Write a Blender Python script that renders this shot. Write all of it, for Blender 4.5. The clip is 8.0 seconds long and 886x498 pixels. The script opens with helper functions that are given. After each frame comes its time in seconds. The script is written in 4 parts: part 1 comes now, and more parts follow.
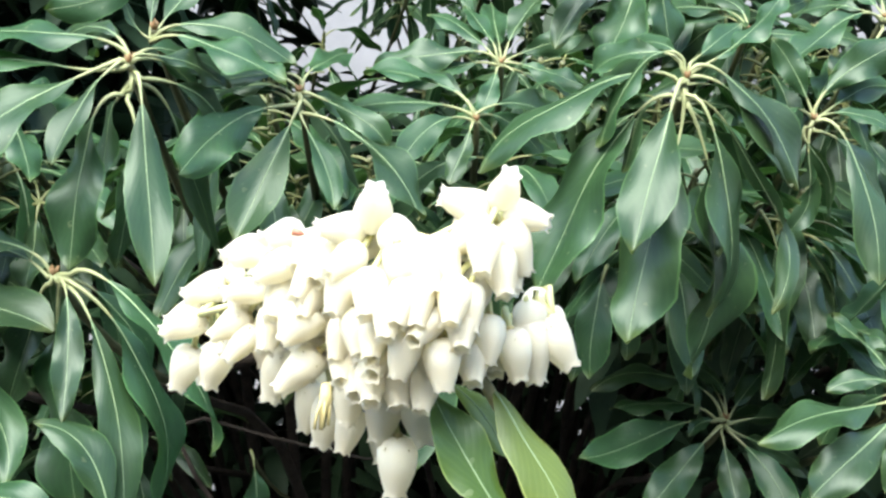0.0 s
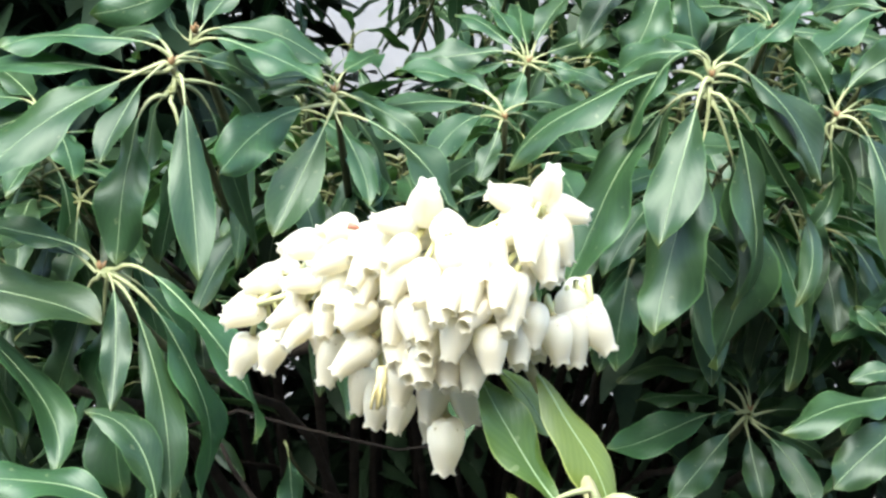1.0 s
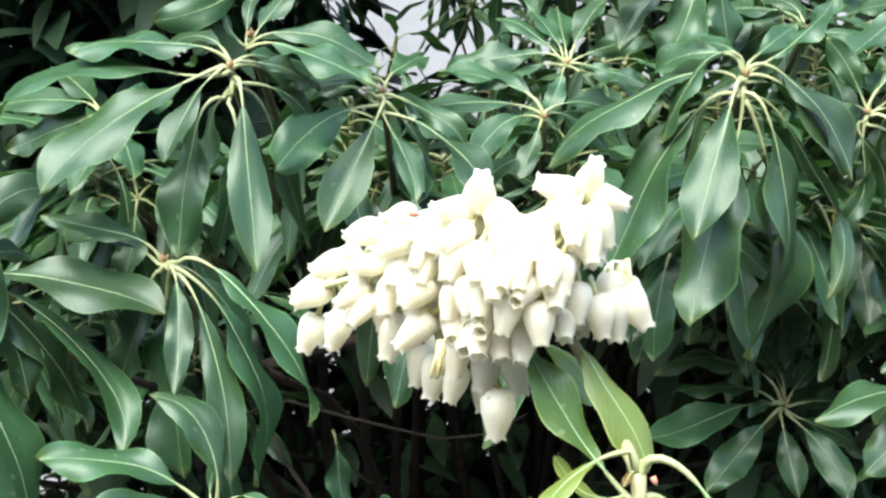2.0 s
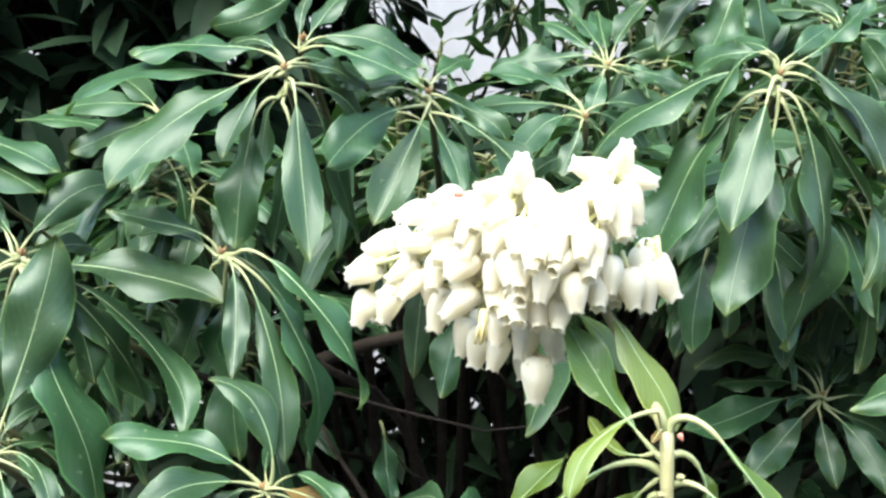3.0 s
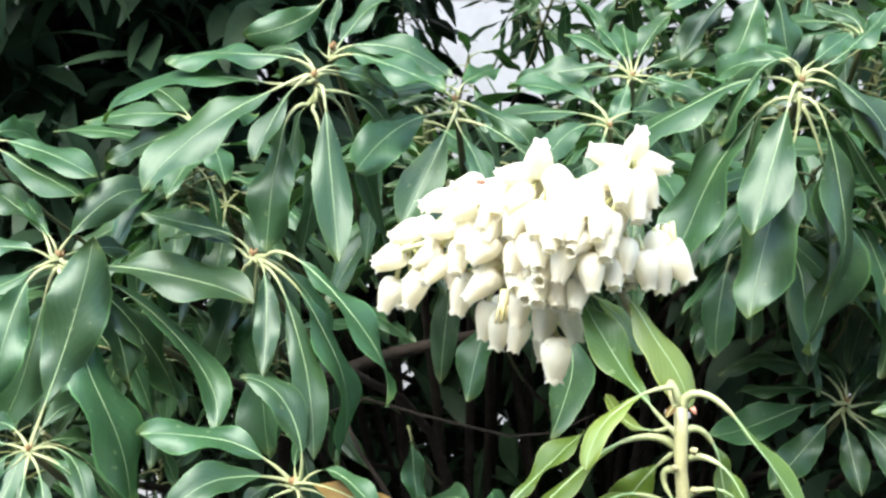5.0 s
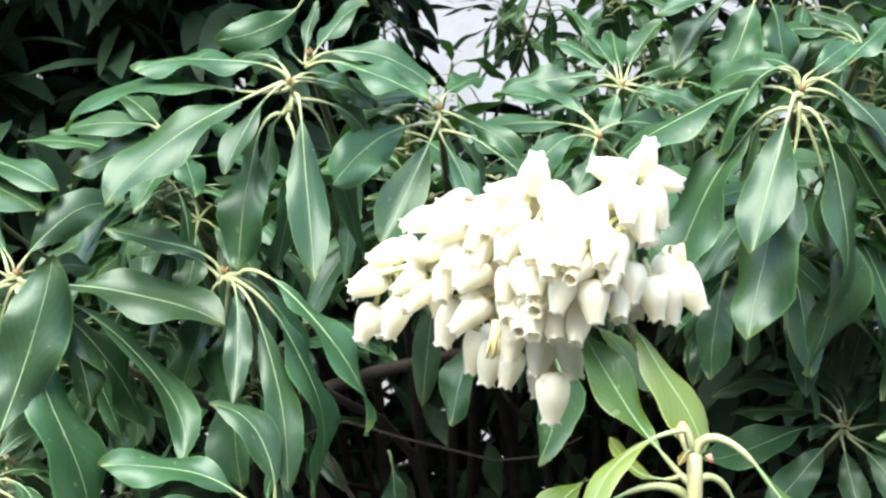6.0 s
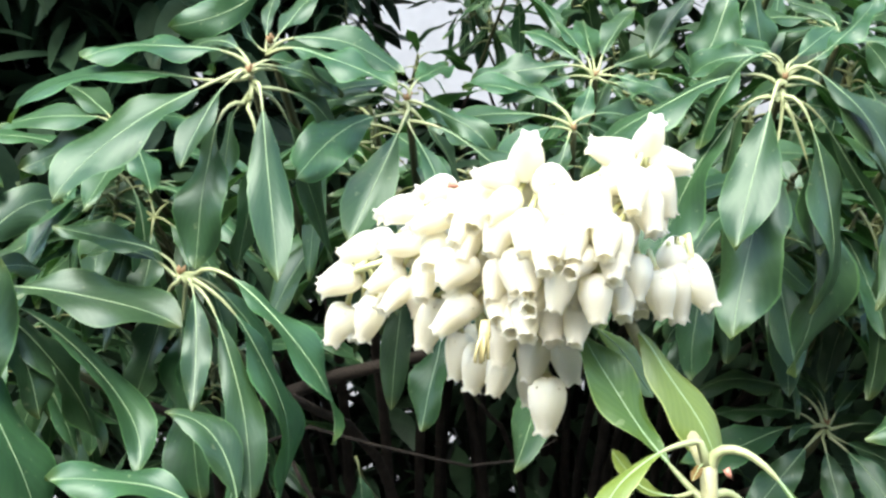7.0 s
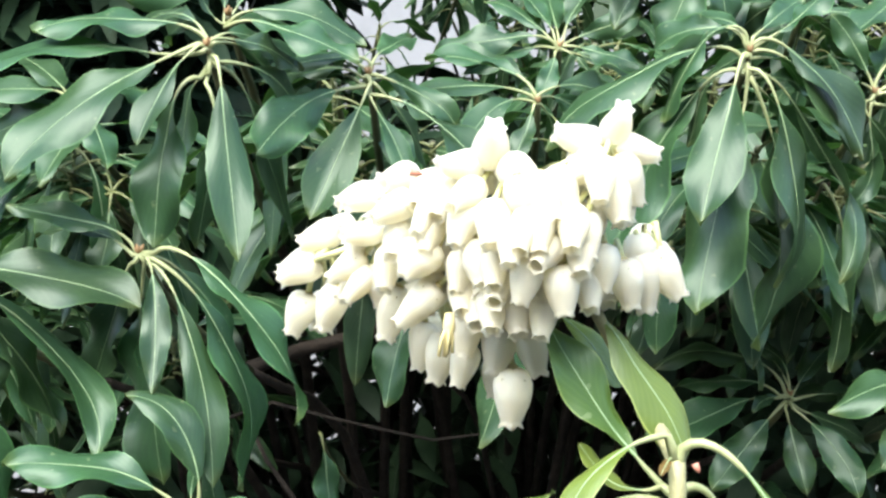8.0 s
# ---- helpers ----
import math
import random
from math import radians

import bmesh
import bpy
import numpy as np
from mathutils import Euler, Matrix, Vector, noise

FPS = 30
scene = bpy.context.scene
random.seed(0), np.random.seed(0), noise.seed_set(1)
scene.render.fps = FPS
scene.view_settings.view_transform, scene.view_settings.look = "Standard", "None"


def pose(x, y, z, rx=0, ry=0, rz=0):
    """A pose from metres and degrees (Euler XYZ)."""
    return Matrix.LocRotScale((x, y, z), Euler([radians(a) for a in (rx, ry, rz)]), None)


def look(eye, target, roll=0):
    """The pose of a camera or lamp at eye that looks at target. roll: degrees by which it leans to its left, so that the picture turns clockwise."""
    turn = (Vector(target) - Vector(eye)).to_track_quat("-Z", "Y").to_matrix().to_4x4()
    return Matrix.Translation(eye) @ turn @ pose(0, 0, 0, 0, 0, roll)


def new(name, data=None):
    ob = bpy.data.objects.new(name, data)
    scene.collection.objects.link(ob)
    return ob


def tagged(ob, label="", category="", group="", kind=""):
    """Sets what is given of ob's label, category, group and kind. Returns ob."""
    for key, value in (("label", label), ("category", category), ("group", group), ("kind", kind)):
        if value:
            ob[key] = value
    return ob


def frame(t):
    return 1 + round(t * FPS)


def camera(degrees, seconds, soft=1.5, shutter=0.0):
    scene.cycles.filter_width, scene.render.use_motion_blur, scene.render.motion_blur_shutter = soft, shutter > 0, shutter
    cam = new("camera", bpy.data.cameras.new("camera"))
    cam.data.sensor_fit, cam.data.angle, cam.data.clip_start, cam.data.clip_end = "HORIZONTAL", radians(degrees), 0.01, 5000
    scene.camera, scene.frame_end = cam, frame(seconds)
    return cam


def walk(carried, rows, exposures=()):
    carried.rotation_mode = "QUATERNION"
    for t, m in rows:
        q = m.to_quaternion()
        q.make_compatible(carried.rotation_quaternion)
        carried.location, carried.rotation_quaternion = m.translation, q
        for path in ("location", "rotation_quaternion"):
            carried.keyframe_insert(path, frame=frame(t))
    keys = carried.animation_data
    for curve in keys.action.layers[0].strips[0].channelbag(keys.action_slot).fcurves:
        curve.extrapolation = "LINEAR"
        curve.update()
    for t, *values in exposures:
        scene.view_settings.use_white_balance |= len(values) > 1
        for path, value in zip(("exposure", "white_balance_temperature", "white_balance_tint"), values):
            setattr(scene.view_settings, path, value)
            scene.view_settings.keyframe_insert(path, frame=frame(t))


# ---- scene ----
cam = camera(41.72, 8.0, soft=2.6)
# seconds, eye, target, roll
PATH = [
    (0, (0.00510, 0.00335, 1.20435), (-0.0135, 1.9831, 0.9209), 0.73),
    (0.5, (0.00483, -0.00211, 1.20591), (-0.0349, 1.9760, 0.9136), 0.64),
    (1, (0.00134, -0.00789, 1.20515), (-0.0512, 1.9706, 0.9171), 0.42),
    (1.5, (-0.00125, -0.01690, 1.20543), (-0.0775, 1.9608, 0.9172), 0.26),
    (3, (0.00049, -0.04248, 1.20189), (-0.1906, 1.9300, 0.9320), -0.26),
    (3.5, (-0.00122, -0.05223, 1.19984), (-0.2113, 1.9193, 0.9370), -0.33),
    (4, (-0.00075, -0.05766, 1.19841), (-0.2248, 1.9129, 0.9406), -0.40),
    (4.5, (0.00292, -0.05714, 1.19622), (-0.2410, 1.9128, 0.9514), -0.44),
    (6, (-0.00048, -0.02953, 1.19579), (-0.2107, 1.9480, 0.9835), -0.27),
    (6.5, (-0.00296, -0.01931, 1.19486), (-0.1828, 1.9614, 0.9838), -0.36),
    (7, (-0.00558, -0.01019, 1.19257), (-0.1487, 1.9733, 0.9798), -0.46),
    (7.5, (-0.01525, -0.00534, 1.19201), (-0.0836, 1.9802, 0.9621), -0.26),
    (8, (-0.00568, -0.00532, 1.19559), (-0.0873, 1.9743, 0.9228), -0.57),
]
walk(cam, [(t, look(eye, target, roll)) for t, eye, target, roll in PATH], exposures=[(0.0, 3.03, 6900, 5), (1.7, 3.08, 6900, 5), (3.5, 3.22, 6900, 5), (6.0, 3.24, 6900, 5), (8.0, 3.1, 6900, 5)])

# ---- overcast daylight ----
world = bpy.data.worlds.new("overcast_sky")
scene.world = world
world.use_nodes = True
wn, wl = world.node_tree.nodes, world.node_tree.links
sky = wn.new("ShaderNodeTexSky")
sky.sky_type, sky.sun_disc = "NISHITA", False
sky.sun_elevation, sky.sun_rotation = radians(57.9), radians(203.5)
sky.air_density, sky.dust_density, sky.ozone_density = 1.0, 1.6, 1.5
wl.new(sky.outputs[0], wn["Background"].inputs[0])
wn["Background"].inputs[1].default_value = 0.12
sun = new("sun", bpy.data.lights.new("sun", "SUN"))
sun.data.energy, sun.data.angle, sun.data.color = 1.3, radians(55), (0.99, 1.0, 0.985)
sun.matrix_world = look((-0.5, -1.15, 2.0), (0, 0, 0))


# ---- materials ----
def material(name, rough=0.5):
    m = bpy.data.materials.new(name)
    m.use_nodes = True
    n, l = m.node_tree.nodes, m.node_tree.links
    b = n["Principled BSDF"]
    b.inputs["Roughness"].default_value = rough
    return m, n, l, b


def ramp(n, *stops):
    r = n.new("ShaderNodeValToRGB")
    while len(r.color_ramp.elements) < len(stops):
        r.color_ramp.elements.new(0.5)
    for e, (p, c) in zip(r.color_ramp.elements, stops):
        e.position, e.color = p, (*c, 1)
    return r


def noise_tex(n, l, scale, detail=4.0, coords="Object"):
    tc, t = n.new("ShaderNodeTexCoord"), n.new("ShaderNodeTexNoise")
    t.inputs["Scale"].default_value, t.inputs["Detail"].default_value = scale, detail
    l.new(tc.outputs[coords], t.inputs["Vector"])
    return t


def mix(n, l, kind, fac, a, b):
    m = n.new("ShaderNodeMix")
    m.data_type, m.blend_type = "RGBA", kind
    for k, v in ((0, fac), (6, a), (7, b)):
        if hasattr(v, "is_output"):
            l.new(v, m.inputs[k])
        else:
            m.inputs[k].default_value = v if k == 0 else (*v, 1)
    return m.outputs[2]


def maths(n, l, op, a, b=0.0):
    m = n.new("ShaderNodeMath")
    m.operation = op
    for k, v in ((0, a), (1, b)):
        if hasattr(v, "is_output"):
            l.new(v, m.inputs[k])
        else:
            m.inputs[k].default_value = v
    return m.outputs[0]


def bumped(n, l, b, height, strength, distance):
    bp = n.new("ShaderNodeBump")
    bp.inputs["Strength"].default_value, bp.inputs["Distance"].default_value = strength, distance
    l.new(height, bp.inputs["Height"])
    l.new(bp.outputs[0], b.inputs["Normal"])


def blade_material(name, dark, light, tip):
    """A leathery leaf: mottled green, side veins, a paler edge; u runs across the blade, v along it."""
    m, n, l, b = material(name, 0.36)
    info = n.new("ShaderNodeObjectInfo")
    mott = noise_tex(n, l, 60, 5)
    col = ramp(n, (0.3, dark), (0.72, light))
    l.new(mott.outputs[0], col.inputs[0])
    uv = n.new("ShaderNodeUVMap")
    sep = n.new("ShaderNodeSeparateXYZ")
    l.new(uv.outputs[0], sep.inputs[0])
    across = maths(n, l, "ABSOLUTE", maths(n, l, "SUBTRACT", sep.outputs[0], 0.5))
    # side veins run outward and forward
    phase = maths(n, l, "SUBTRACT", maths(n, l, "MULTIPLY", sep.outputs[1], 34.0), maths(n, l, "MULTIPLY", across, 26.0))
    wobble = noise_tex(n, l, 140, 2)
    phase = maths(n, l, "ADD", phase, maths(n, l, "MULTIPLY", wobble.outputs[0], 5.0))
    vein = maths(n, l, "POWER", maths(n, l, "ABSOLUTE", maths(n, l, "SINE", phase)), 6.0)
    colour = mix(n, l, "MIX", maths(n, l, "MULTIPLY", vein, 0.045), col.outputs[0], tip)
    edge = maths(n, l, "GREATER_THAN", across, 0.47)
    colour = mix(n, l, "MIX", maths(n, l, "MULTIPLY", edge, 0.4), colour, tip)
    ends = n.new("ShaderNodeMapRange")
    ends.inputs[1].default_value, ends.inputs[2].default_value, ends.inputs[4].default_value = 0.9, 1.0, 0.5
    l.new(sep.outputs[1], ends.inputs[0])
    colour = mix(n, l, "MIX", ends.outputs[0], colour, (0.10, 0.12, 0.03))
    specks = noise_tex(n, l, 420, 1)
    speck = maths(n, l, "MULTIPLY", maths(n, l, "GREATER_THAN", specks.outputs[0], 0.735), 0.3)
    colour = mix(n, l, "MIX", speck, colour, (0.16, 0.18, 0.10))
    varied = n.new("ShaderNodeHueSaturation")
    l.new(colour, varied.inputs["Color"])
    l.new(maths(n, l, "ADD", 0.485, maths(n, l, "MULTIPLY", info.outputs["Random"], 0.03)), varied.inputs["Hue"])
    l.new(maths(n, l, "ADD", 0.75, maths(n, l, "MULTIPLY", info.outputs["Random"], 0.5)), varied.inputs["Value"])
    l.new(varied.outputs[0], b.inputs["Base Color"])
    spots = noise_tex(n, l, 25, 3)
    rr = n.new("ShaderNodeMapRange")
    rr.inputs[3].default_value, rr.inputs[4].default_value = 0.32, 0.46
    l.new(spots.outputs[0], rr.inputs[0])
    l.new(rr.outputs[0], b.inputs["Roughness"])
    b.inputs["IOR"].default_value = 1.5
    b.inputs["Specular IOR Level"].default_value = 0.37
    b.inputs["Specular Tint"].default_value = (0.86, 1.0, 0.95, 1)
    height = maths(n, l, "ADD", maths(n, l, "MULTIPLY", vein, -0.04), mott.outputs[0])
    fine = noise_tex(n, l, 220, 4)
    height = maths(n, l, "ADD", height, maths(n, l, "MULTIPLY", fine.outputs[0], 0.35))
    bumped(n, l, b, height, 0.5, 0.0007)
    # a little light comes through the blade
    out, tr, mx = n["Material Output"], n.new("ShaderNodeBsdfTranslucent"), n.new("ShaderNodeMixShader")
    l.new(mix(n, l, "MULTIPLY", 1.0, varied.outputs[0], (1.6, 2.0, 0.7)), tr.inputs[0])
    mx.inputs[0].default_value = 0.14
    l.new(b.outputs[0], mx.inputs[1])
    l.new(tr.outputs[0], mx.inputs[2])
    l.new(mx.outputs[0], out.inputs[0])
    return m


def plain_material(name, a, c, rough, scale, relief=0.0, distance=0.001, through_light=0.0, gloss=0.5):
    """A surface mottled between two colours at two scales."""
    m, n, l, b = material(name, rough)
    b.inputs["Specular IOR Level"].default_value = gloss
    big, small = noise_tex(n, l, scale, 6), noise_tex(n, l, scale * 9, 3)
    both = maths(n, l, "ADD", maths(n, l, "MULTIPLY", big.outputs[0], 0.7), maths(n, l, "MULTIPLY", small.outputs[0], 0.3))
    r = ramp(n, (0.32, a), (0.68, c))
    l.new(both, r.inputs[0])
    l.new(r.outputs[0], b.inputs["Base Color"])
    if relief:
        bumped(n, l, b, both, relief, distance)
    if through_light:
        out, tr, mx = n["Material Output"], n.new("ShaderNodeBsdfTranslucent"), n.new("ShaderNodeMixShader")
        l.new(r.outputs[0], tr.inputs[0])
        mx.inputs[0].default_value = through_light
        l.new(b.outputs[0], mx.inputs[1])
        l.new(tr.outputs[0], mx.inputs[2])
        l.new(mx.outputs[0], out.inputs[0])
    return m


BLADE = blade_material("mature_leaf", (0.0143, 0.037, 0.0150), (0.0275, 0.062, 0.0240), (0.08, 0.17, 0.055))
YOUNG = blade_material("young_leaf", (0.031, 0.055, 0.006), (0.058, 0.092, 0.012), (0.17, 0.20, 0.06))
PALE = blade_material("pale_young_leaf", (0.064, 0.092, 0.014), (0.103, 0.137, 0.028), (0.30, 0.33, 0.10))
STEM = plain_material("young_stem", (0.20, 0.19, 0.092), (0.34, 0.32, 0.165), 0.55, 150, 0.6)
BROWN = plain_material("withered_leaf", (0.045, 0.026, 0.005), (0.090, 0.056, 0.013), 0.6, 70, 0.4, gloss=0.2)
VEIN = plain_material("midrib_vein", (0.15, 0.235, 0.11), (0.25, 0.335, 0.175), 0.5, 120)
# Darker copy of the leaf rib: shade painted into petioles of deeper shoots.
SHADE_RIB = plain_material("shaded_leaf_rib", (0.09, 0.11, 0.035), (0.17, 0.18, 0.07), 0.5, 120)
RIB = plain_material("leaf_rib", (0.17, 0.20, 0.085), (0.31, 0.325, 0.165), 0.45, 120)
TWIG = plain_material("green_twig", (0.03, 0.038, 0.012), (0.08, 0.078, 0.028), 0.6, 160, 0.5)
BARK = plain_material("bark", (0.014, 0.011, 0.009), (0.042, 0.033, 0.026), 0.9, 90, 0.9, 0.003, gloss=0.15)
BUD = plain_material("bud_scale", (0.12, 0.07, 0.03), (0.26, 0.15, 0.06), 0.6, 220)
STALK = plain_material("flower_stalk", (0.40, 0.42, 0.18), (0.58, 0.55, 0.28), 0.5, 200)
PETAL = plain_material("white_petal", (0.895, 0.85, 0.69), (0.935, 0.905, 0.78), 0.5, 300, 0.35, 0.0004, 0.5)
petal_shader = PETAL.node_tree.nodes["Principled BSDF"]
petal_shader.inputs["Subsurface Weight"].default_value, petal_shader.inputs["Subsurface Scale"].default_value = 0.6, 0.003
petal_shader.inputs["Subsurface Radius"].default_value = (1.0, 0.97, 0.88)
CALYX = plain_material("calyx", (0.30, 0.25, 0.10), (0.52, 0.44, 0.22), 0.55, 300)
BLUSH = plain_material("red_blush", (0.26, 0.08, 0.05), (0.42, 0.18, 0.12), 0.5, 400)
SOIL = plain_material("soil", (0.030, 0.025, 0.020), (0.080, 0.066, 0.054), 0.95, 14, 0.9, 0.02)
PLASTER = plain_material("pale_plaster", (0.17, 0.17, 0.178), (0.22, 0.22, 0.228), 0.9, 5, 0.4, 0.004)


# ---- building helpers ----
def tube(bm, points, radii, sides=6, slot=0):
    """A round-ended stalk along the points."""
    pts = [Vector(p) for p in points]
    rings, side = [], None
    for i, p in enumerate(pts):
        d = (pts[min(i + 1, len(pts) - 1)] - pts[max(i - 1, 0)]).normalized()
        if side is None:
            side = d.orthogonal().normalized()
        side = (side - d * side.dot(d)).normalized()
        up = d.cross(side)
        rings.append([bm.verts.new(p + (side * math.cos(a) + up * math.sin(a)) * radii[i]) for a in [2 * math.pi * k / sides for k in range(sides)]])
    done = []
    for a, b in zip(rings, rings[1:]):
        for k in range(sides):
            f = bm.faces.new((a[k], a[(k + 1) % sides], b[(k + 1) % sides], b[k]))
            f.smooth, f.material_index = True, slot if isinstance(slot, int) else slot(len(done))
        done.append(0)
    for ring in (rings[0][::-1], rings[-1]):
        f = bm.faces.new(ring)
        f.material_index = slot if isinstance(slot, int) else 0


def mesh_of(name, bm, *materials):
    me = bpy.data.meshes.new(name)
    bm.normal_update()
    bm.to_mesh(me)
    bm.free()
    for m in materials:
        me.materials.append(m)
    return me


def part(name, me, parent, place=(0, 0, 0), label=""):
    ob = new(name, me)
    ob.parent = parent
    ob.location = place
    return tagged(ob, label=label) if label else ob


PETIOLE = 0.18


def leaf_spine(turn, rise, length, droop, sway, hook, steps, bend=0, lift=0):
    """Places and frames (along, across, face) from the foot of the stalk to the tip; metres."""
    places, frames, p = [Vector()], [], Vector()
    for i in range(steps):
        s = (i + 0.5) / steps
        e, a = radians(rise - droop * (1 - math.exp(-s / hook)) / (1 - math.exp(-1 / hook)) + lift * s ** 3), radians(turn + sway * s + bend * s ** 3)
        d = Vector((math.cos(a) * math.cos(e), math.sin(a) * math.cos(e), math.sin(e)))
        w = Vector((math.sin(a), -math.cos(a), 0))
        frames.append((d, w, w.cross(d)))
        p = p + d * (length / 1000 / steps)
        places.append(p)
    frames.append(frames[-1])
    return places, frames


def leaf_meshes(turn, rise, length, width, droop, sway, hook, roll, blade, rib_material, seed, root=None, steps=24, stalk=PETIOLE, bend=0, lift=0):
    """The blade, and the pale stalk with the midrib, of one leaf."""
    rnd = random.Random(seed)
    places, frames = leaf_spine(turn, rise, length, droop, sway, hook, steps, bend, lift)
    fold, curl = rnd.uniform(0.2, 0.5), rnd.uniform(0.1, 0.5)
    wave, phase, beat = rnd.uniform(0.06, 0.19), rnd.uniform(0, 6.3), rnd.uniform(8, 15)
    ripple, swing = rnd.uniform(0.2, 0.8) * width / 16000, rnd.uniform(0.3, 1.8)
    lop = rnd.uniform(-0.08, 0.08)
    belly, sharp = rnd.uniform(1.05, 1.35), rnd.uniform(0.78, 0.95)
    if blade is PALE:  # the young leaves are flatter and blunter
        belly, sharp, wave = 0.95, 0.62, 0.05
    thick = min(1.0, 0.4 + width / 26 + 3 * (stalk - PETIOLE))
    bm = bmesh.new()
    uvs = bm.loops.layers.uv.new("UVMap")
    cols = (-1, -0.72, -0.36, 0, 0.36, 0.72, 1)
    rows, rib, radii = [], [root] if root else [], [0.0009] if root else []
    peak = belly / (belly + sharp)
    top = peak ** belly * (1 - peak) ** sharp
    for i, p in enumerate(places):
        s = i / steps
        d, w, n = frames[i]
        q = radians(roll) * min(1.0, s / 0.3)
        ww, nn = w * math.cos(q) - n * math.sin(q), n * math.cos(q) + w * math.sin(q)
        u = (s - stalk) / (1 - stalk)
        if u < 0:
            rib.append(p)
            radii.append((0.00085 - 0.0004 * s / stalk) * thick)
            continue
        half = width / 2000 * max(u ** belly * (1 - u) ** sharp / top, 0.03 if u < 0.9 else 0.012)
        heave = nn * ripple * math.sin(phase * 1.7 + 7 * u) * min(1, 3 * u)
        row = []
        for c in cols:
            x = half * c * (1 + lop * c) * (1 + rnd.uniform(-0.035, 0.035) * (abs(c) == 1))
            lift = half * (fold * abs(c) - curl * c * c) + width / 1000 * wave * math.sin(phase + beat * u + (swing if c > 0 else 0)) * c * c * min(1, 4 * u)
            row.append((bm.verts.new(p + heave + ww * x + nn * lift), 0.5 + c / 2, u))
        rows.append(row)
        rib.append(p + nn * 0.00004 + heave)
        radii.append((0.00022 * (1 - u) ** 2 + 0.00008) * thick)
    for a, b in zip(rows, rows[1:]):
        for k in range(len(cols) - 1):
            four = (a[k], a[k + 1], b[k + 1], b[k])
            f = bm.faces.new([v for v, _, _ in four])
            f.smooth = True
            for lp, (_, x, y) in zip(f.loops, four):
                lp[uvs].uv = (x, y)
    rb = bmesh.new()
    tube(rb, rib, radii, 6, lambda i: int(i > stalk * steps + 1))
    return mesh_of("leaf", bm, blade), mesh_of("midrib", rb, rib_material, VEIN)


count = 0


def leaf(s, turn, rise, length, width, droop, sway=0, hook=0.25, roll=0, at=None, blade=None, label="", stalk=PETIOLE, bend=0, lift=0):
    """One leaf of a shoot: which way it sets off (turn, rise), how far and how soon it bows down (droop, hook) and aside (sway), how its tip turns (bend, lift), and how its face rolls; millimetres and degrees."""
    global count
    count += 1
    start = Vector(at or s["_top"])
    place = start - s["_foot"]
    near = min(s["_axis"], key=lambda q: (q - start).length)
    root = near - start if at and 0.0005 < (near - start).length < 0.012 else None
    a, b = leaf_meshes(turn, rise, length, width, droop, sway, hook, roll, blade or s["_blade"], s["_rib"], count, root, stalk=stalk, bend=bend, lift=lift)
    ob = part("leaf", a, s["_ob"], place, label)
    part("midrib", b, ob)
    return ob


def shoot(x, y, z, label="whorl of glossy dark green lance-shaped leaves on a pieris branch", blade=None, name="leafy_shoot", lean=(0, 0.02), buds=True, thick=0.8, rib=None):
    """A cane that rises from the ground and ends in a whorl of leaves."""
    rnd = random.Random(int((x * 7 + y * 13 + z * 29) * 10000))
    foot = Vector((x * 0.8 + rnd.uniform(-0.16, 0.16), max(y + 0.4, 1.0) + rnd.uniform(-0.05, 0.2), 0))
    ob = new(name)
    ob.location = foot
    tagged(ob, label=label, category="shrub shoot", group="leafy shoots of the shrub")
    top = Vector((x, y, z))
    knee = top + Vector((lean[0], lean[1] + 0.035, -0.045))
    bend = top + Vector((lean[0] * 3 + (foot.x - x) * 0.3, 0.34, -0.15))
    pts = []
    for a, b, c, k in ((top, knee, (knee + bend) / 2, 6), ((knee + bend) / 2, bend, (bend * 0.6 + foot * 0.4), 5), (bend * 0.6 + foot * 0.4, bend * 0.25 + foot * 0.75, foot, 4)):
        pts += [a * (1 - t) ** 2 + b * 2 * t * (1 - t) + c * t * t for t in [i / k for i in range(k)]]
    pts.append(foot)
    pts = [p - foot for p in pts]
    green, wood = bmesh.new(), bmesh.new()
    tube(green, pts[:5], [thick * r for r in (0.0016, 0.0018, 0.002, 0.0021, 0.0022)], 7)
    tube(wood, pts[4:], [thick * 0.0022 + 0.00035 * i for i in range(len(pts) - 4)], 7)
    part("stem", mesh_of("stem", green, TWIG), ob)
    part("branch", mesh_of("branch", wood, BARK), ob)
    if buds:
        bud = bmesh.new()
        for k in range(5):
            a = k * 1.26 + rnd.uniform(-0.3, 0.3)
            d = Vector((math.cos(a) * 0.5, math.sin(a) * 0.5, 0.9)) * rnd.uniform(0.002, 0.0035)
            tube(bud, [Vector(), d * 0.5, d], [0.0008, 0.0008, 0.0002], 5)
        part("bud", mesh_of("bud", bud, BUD), ob, top - foot)
    fine = [pts[i].lerp(pts[i + 1], k / 8) + foot for i in range(4) for k in range(8)]
    return {"_ob": ob, "_top": top, "_foot": foot, "_blade": blade or BLADE, "_axis": fine, "_rib": rib or RIB}


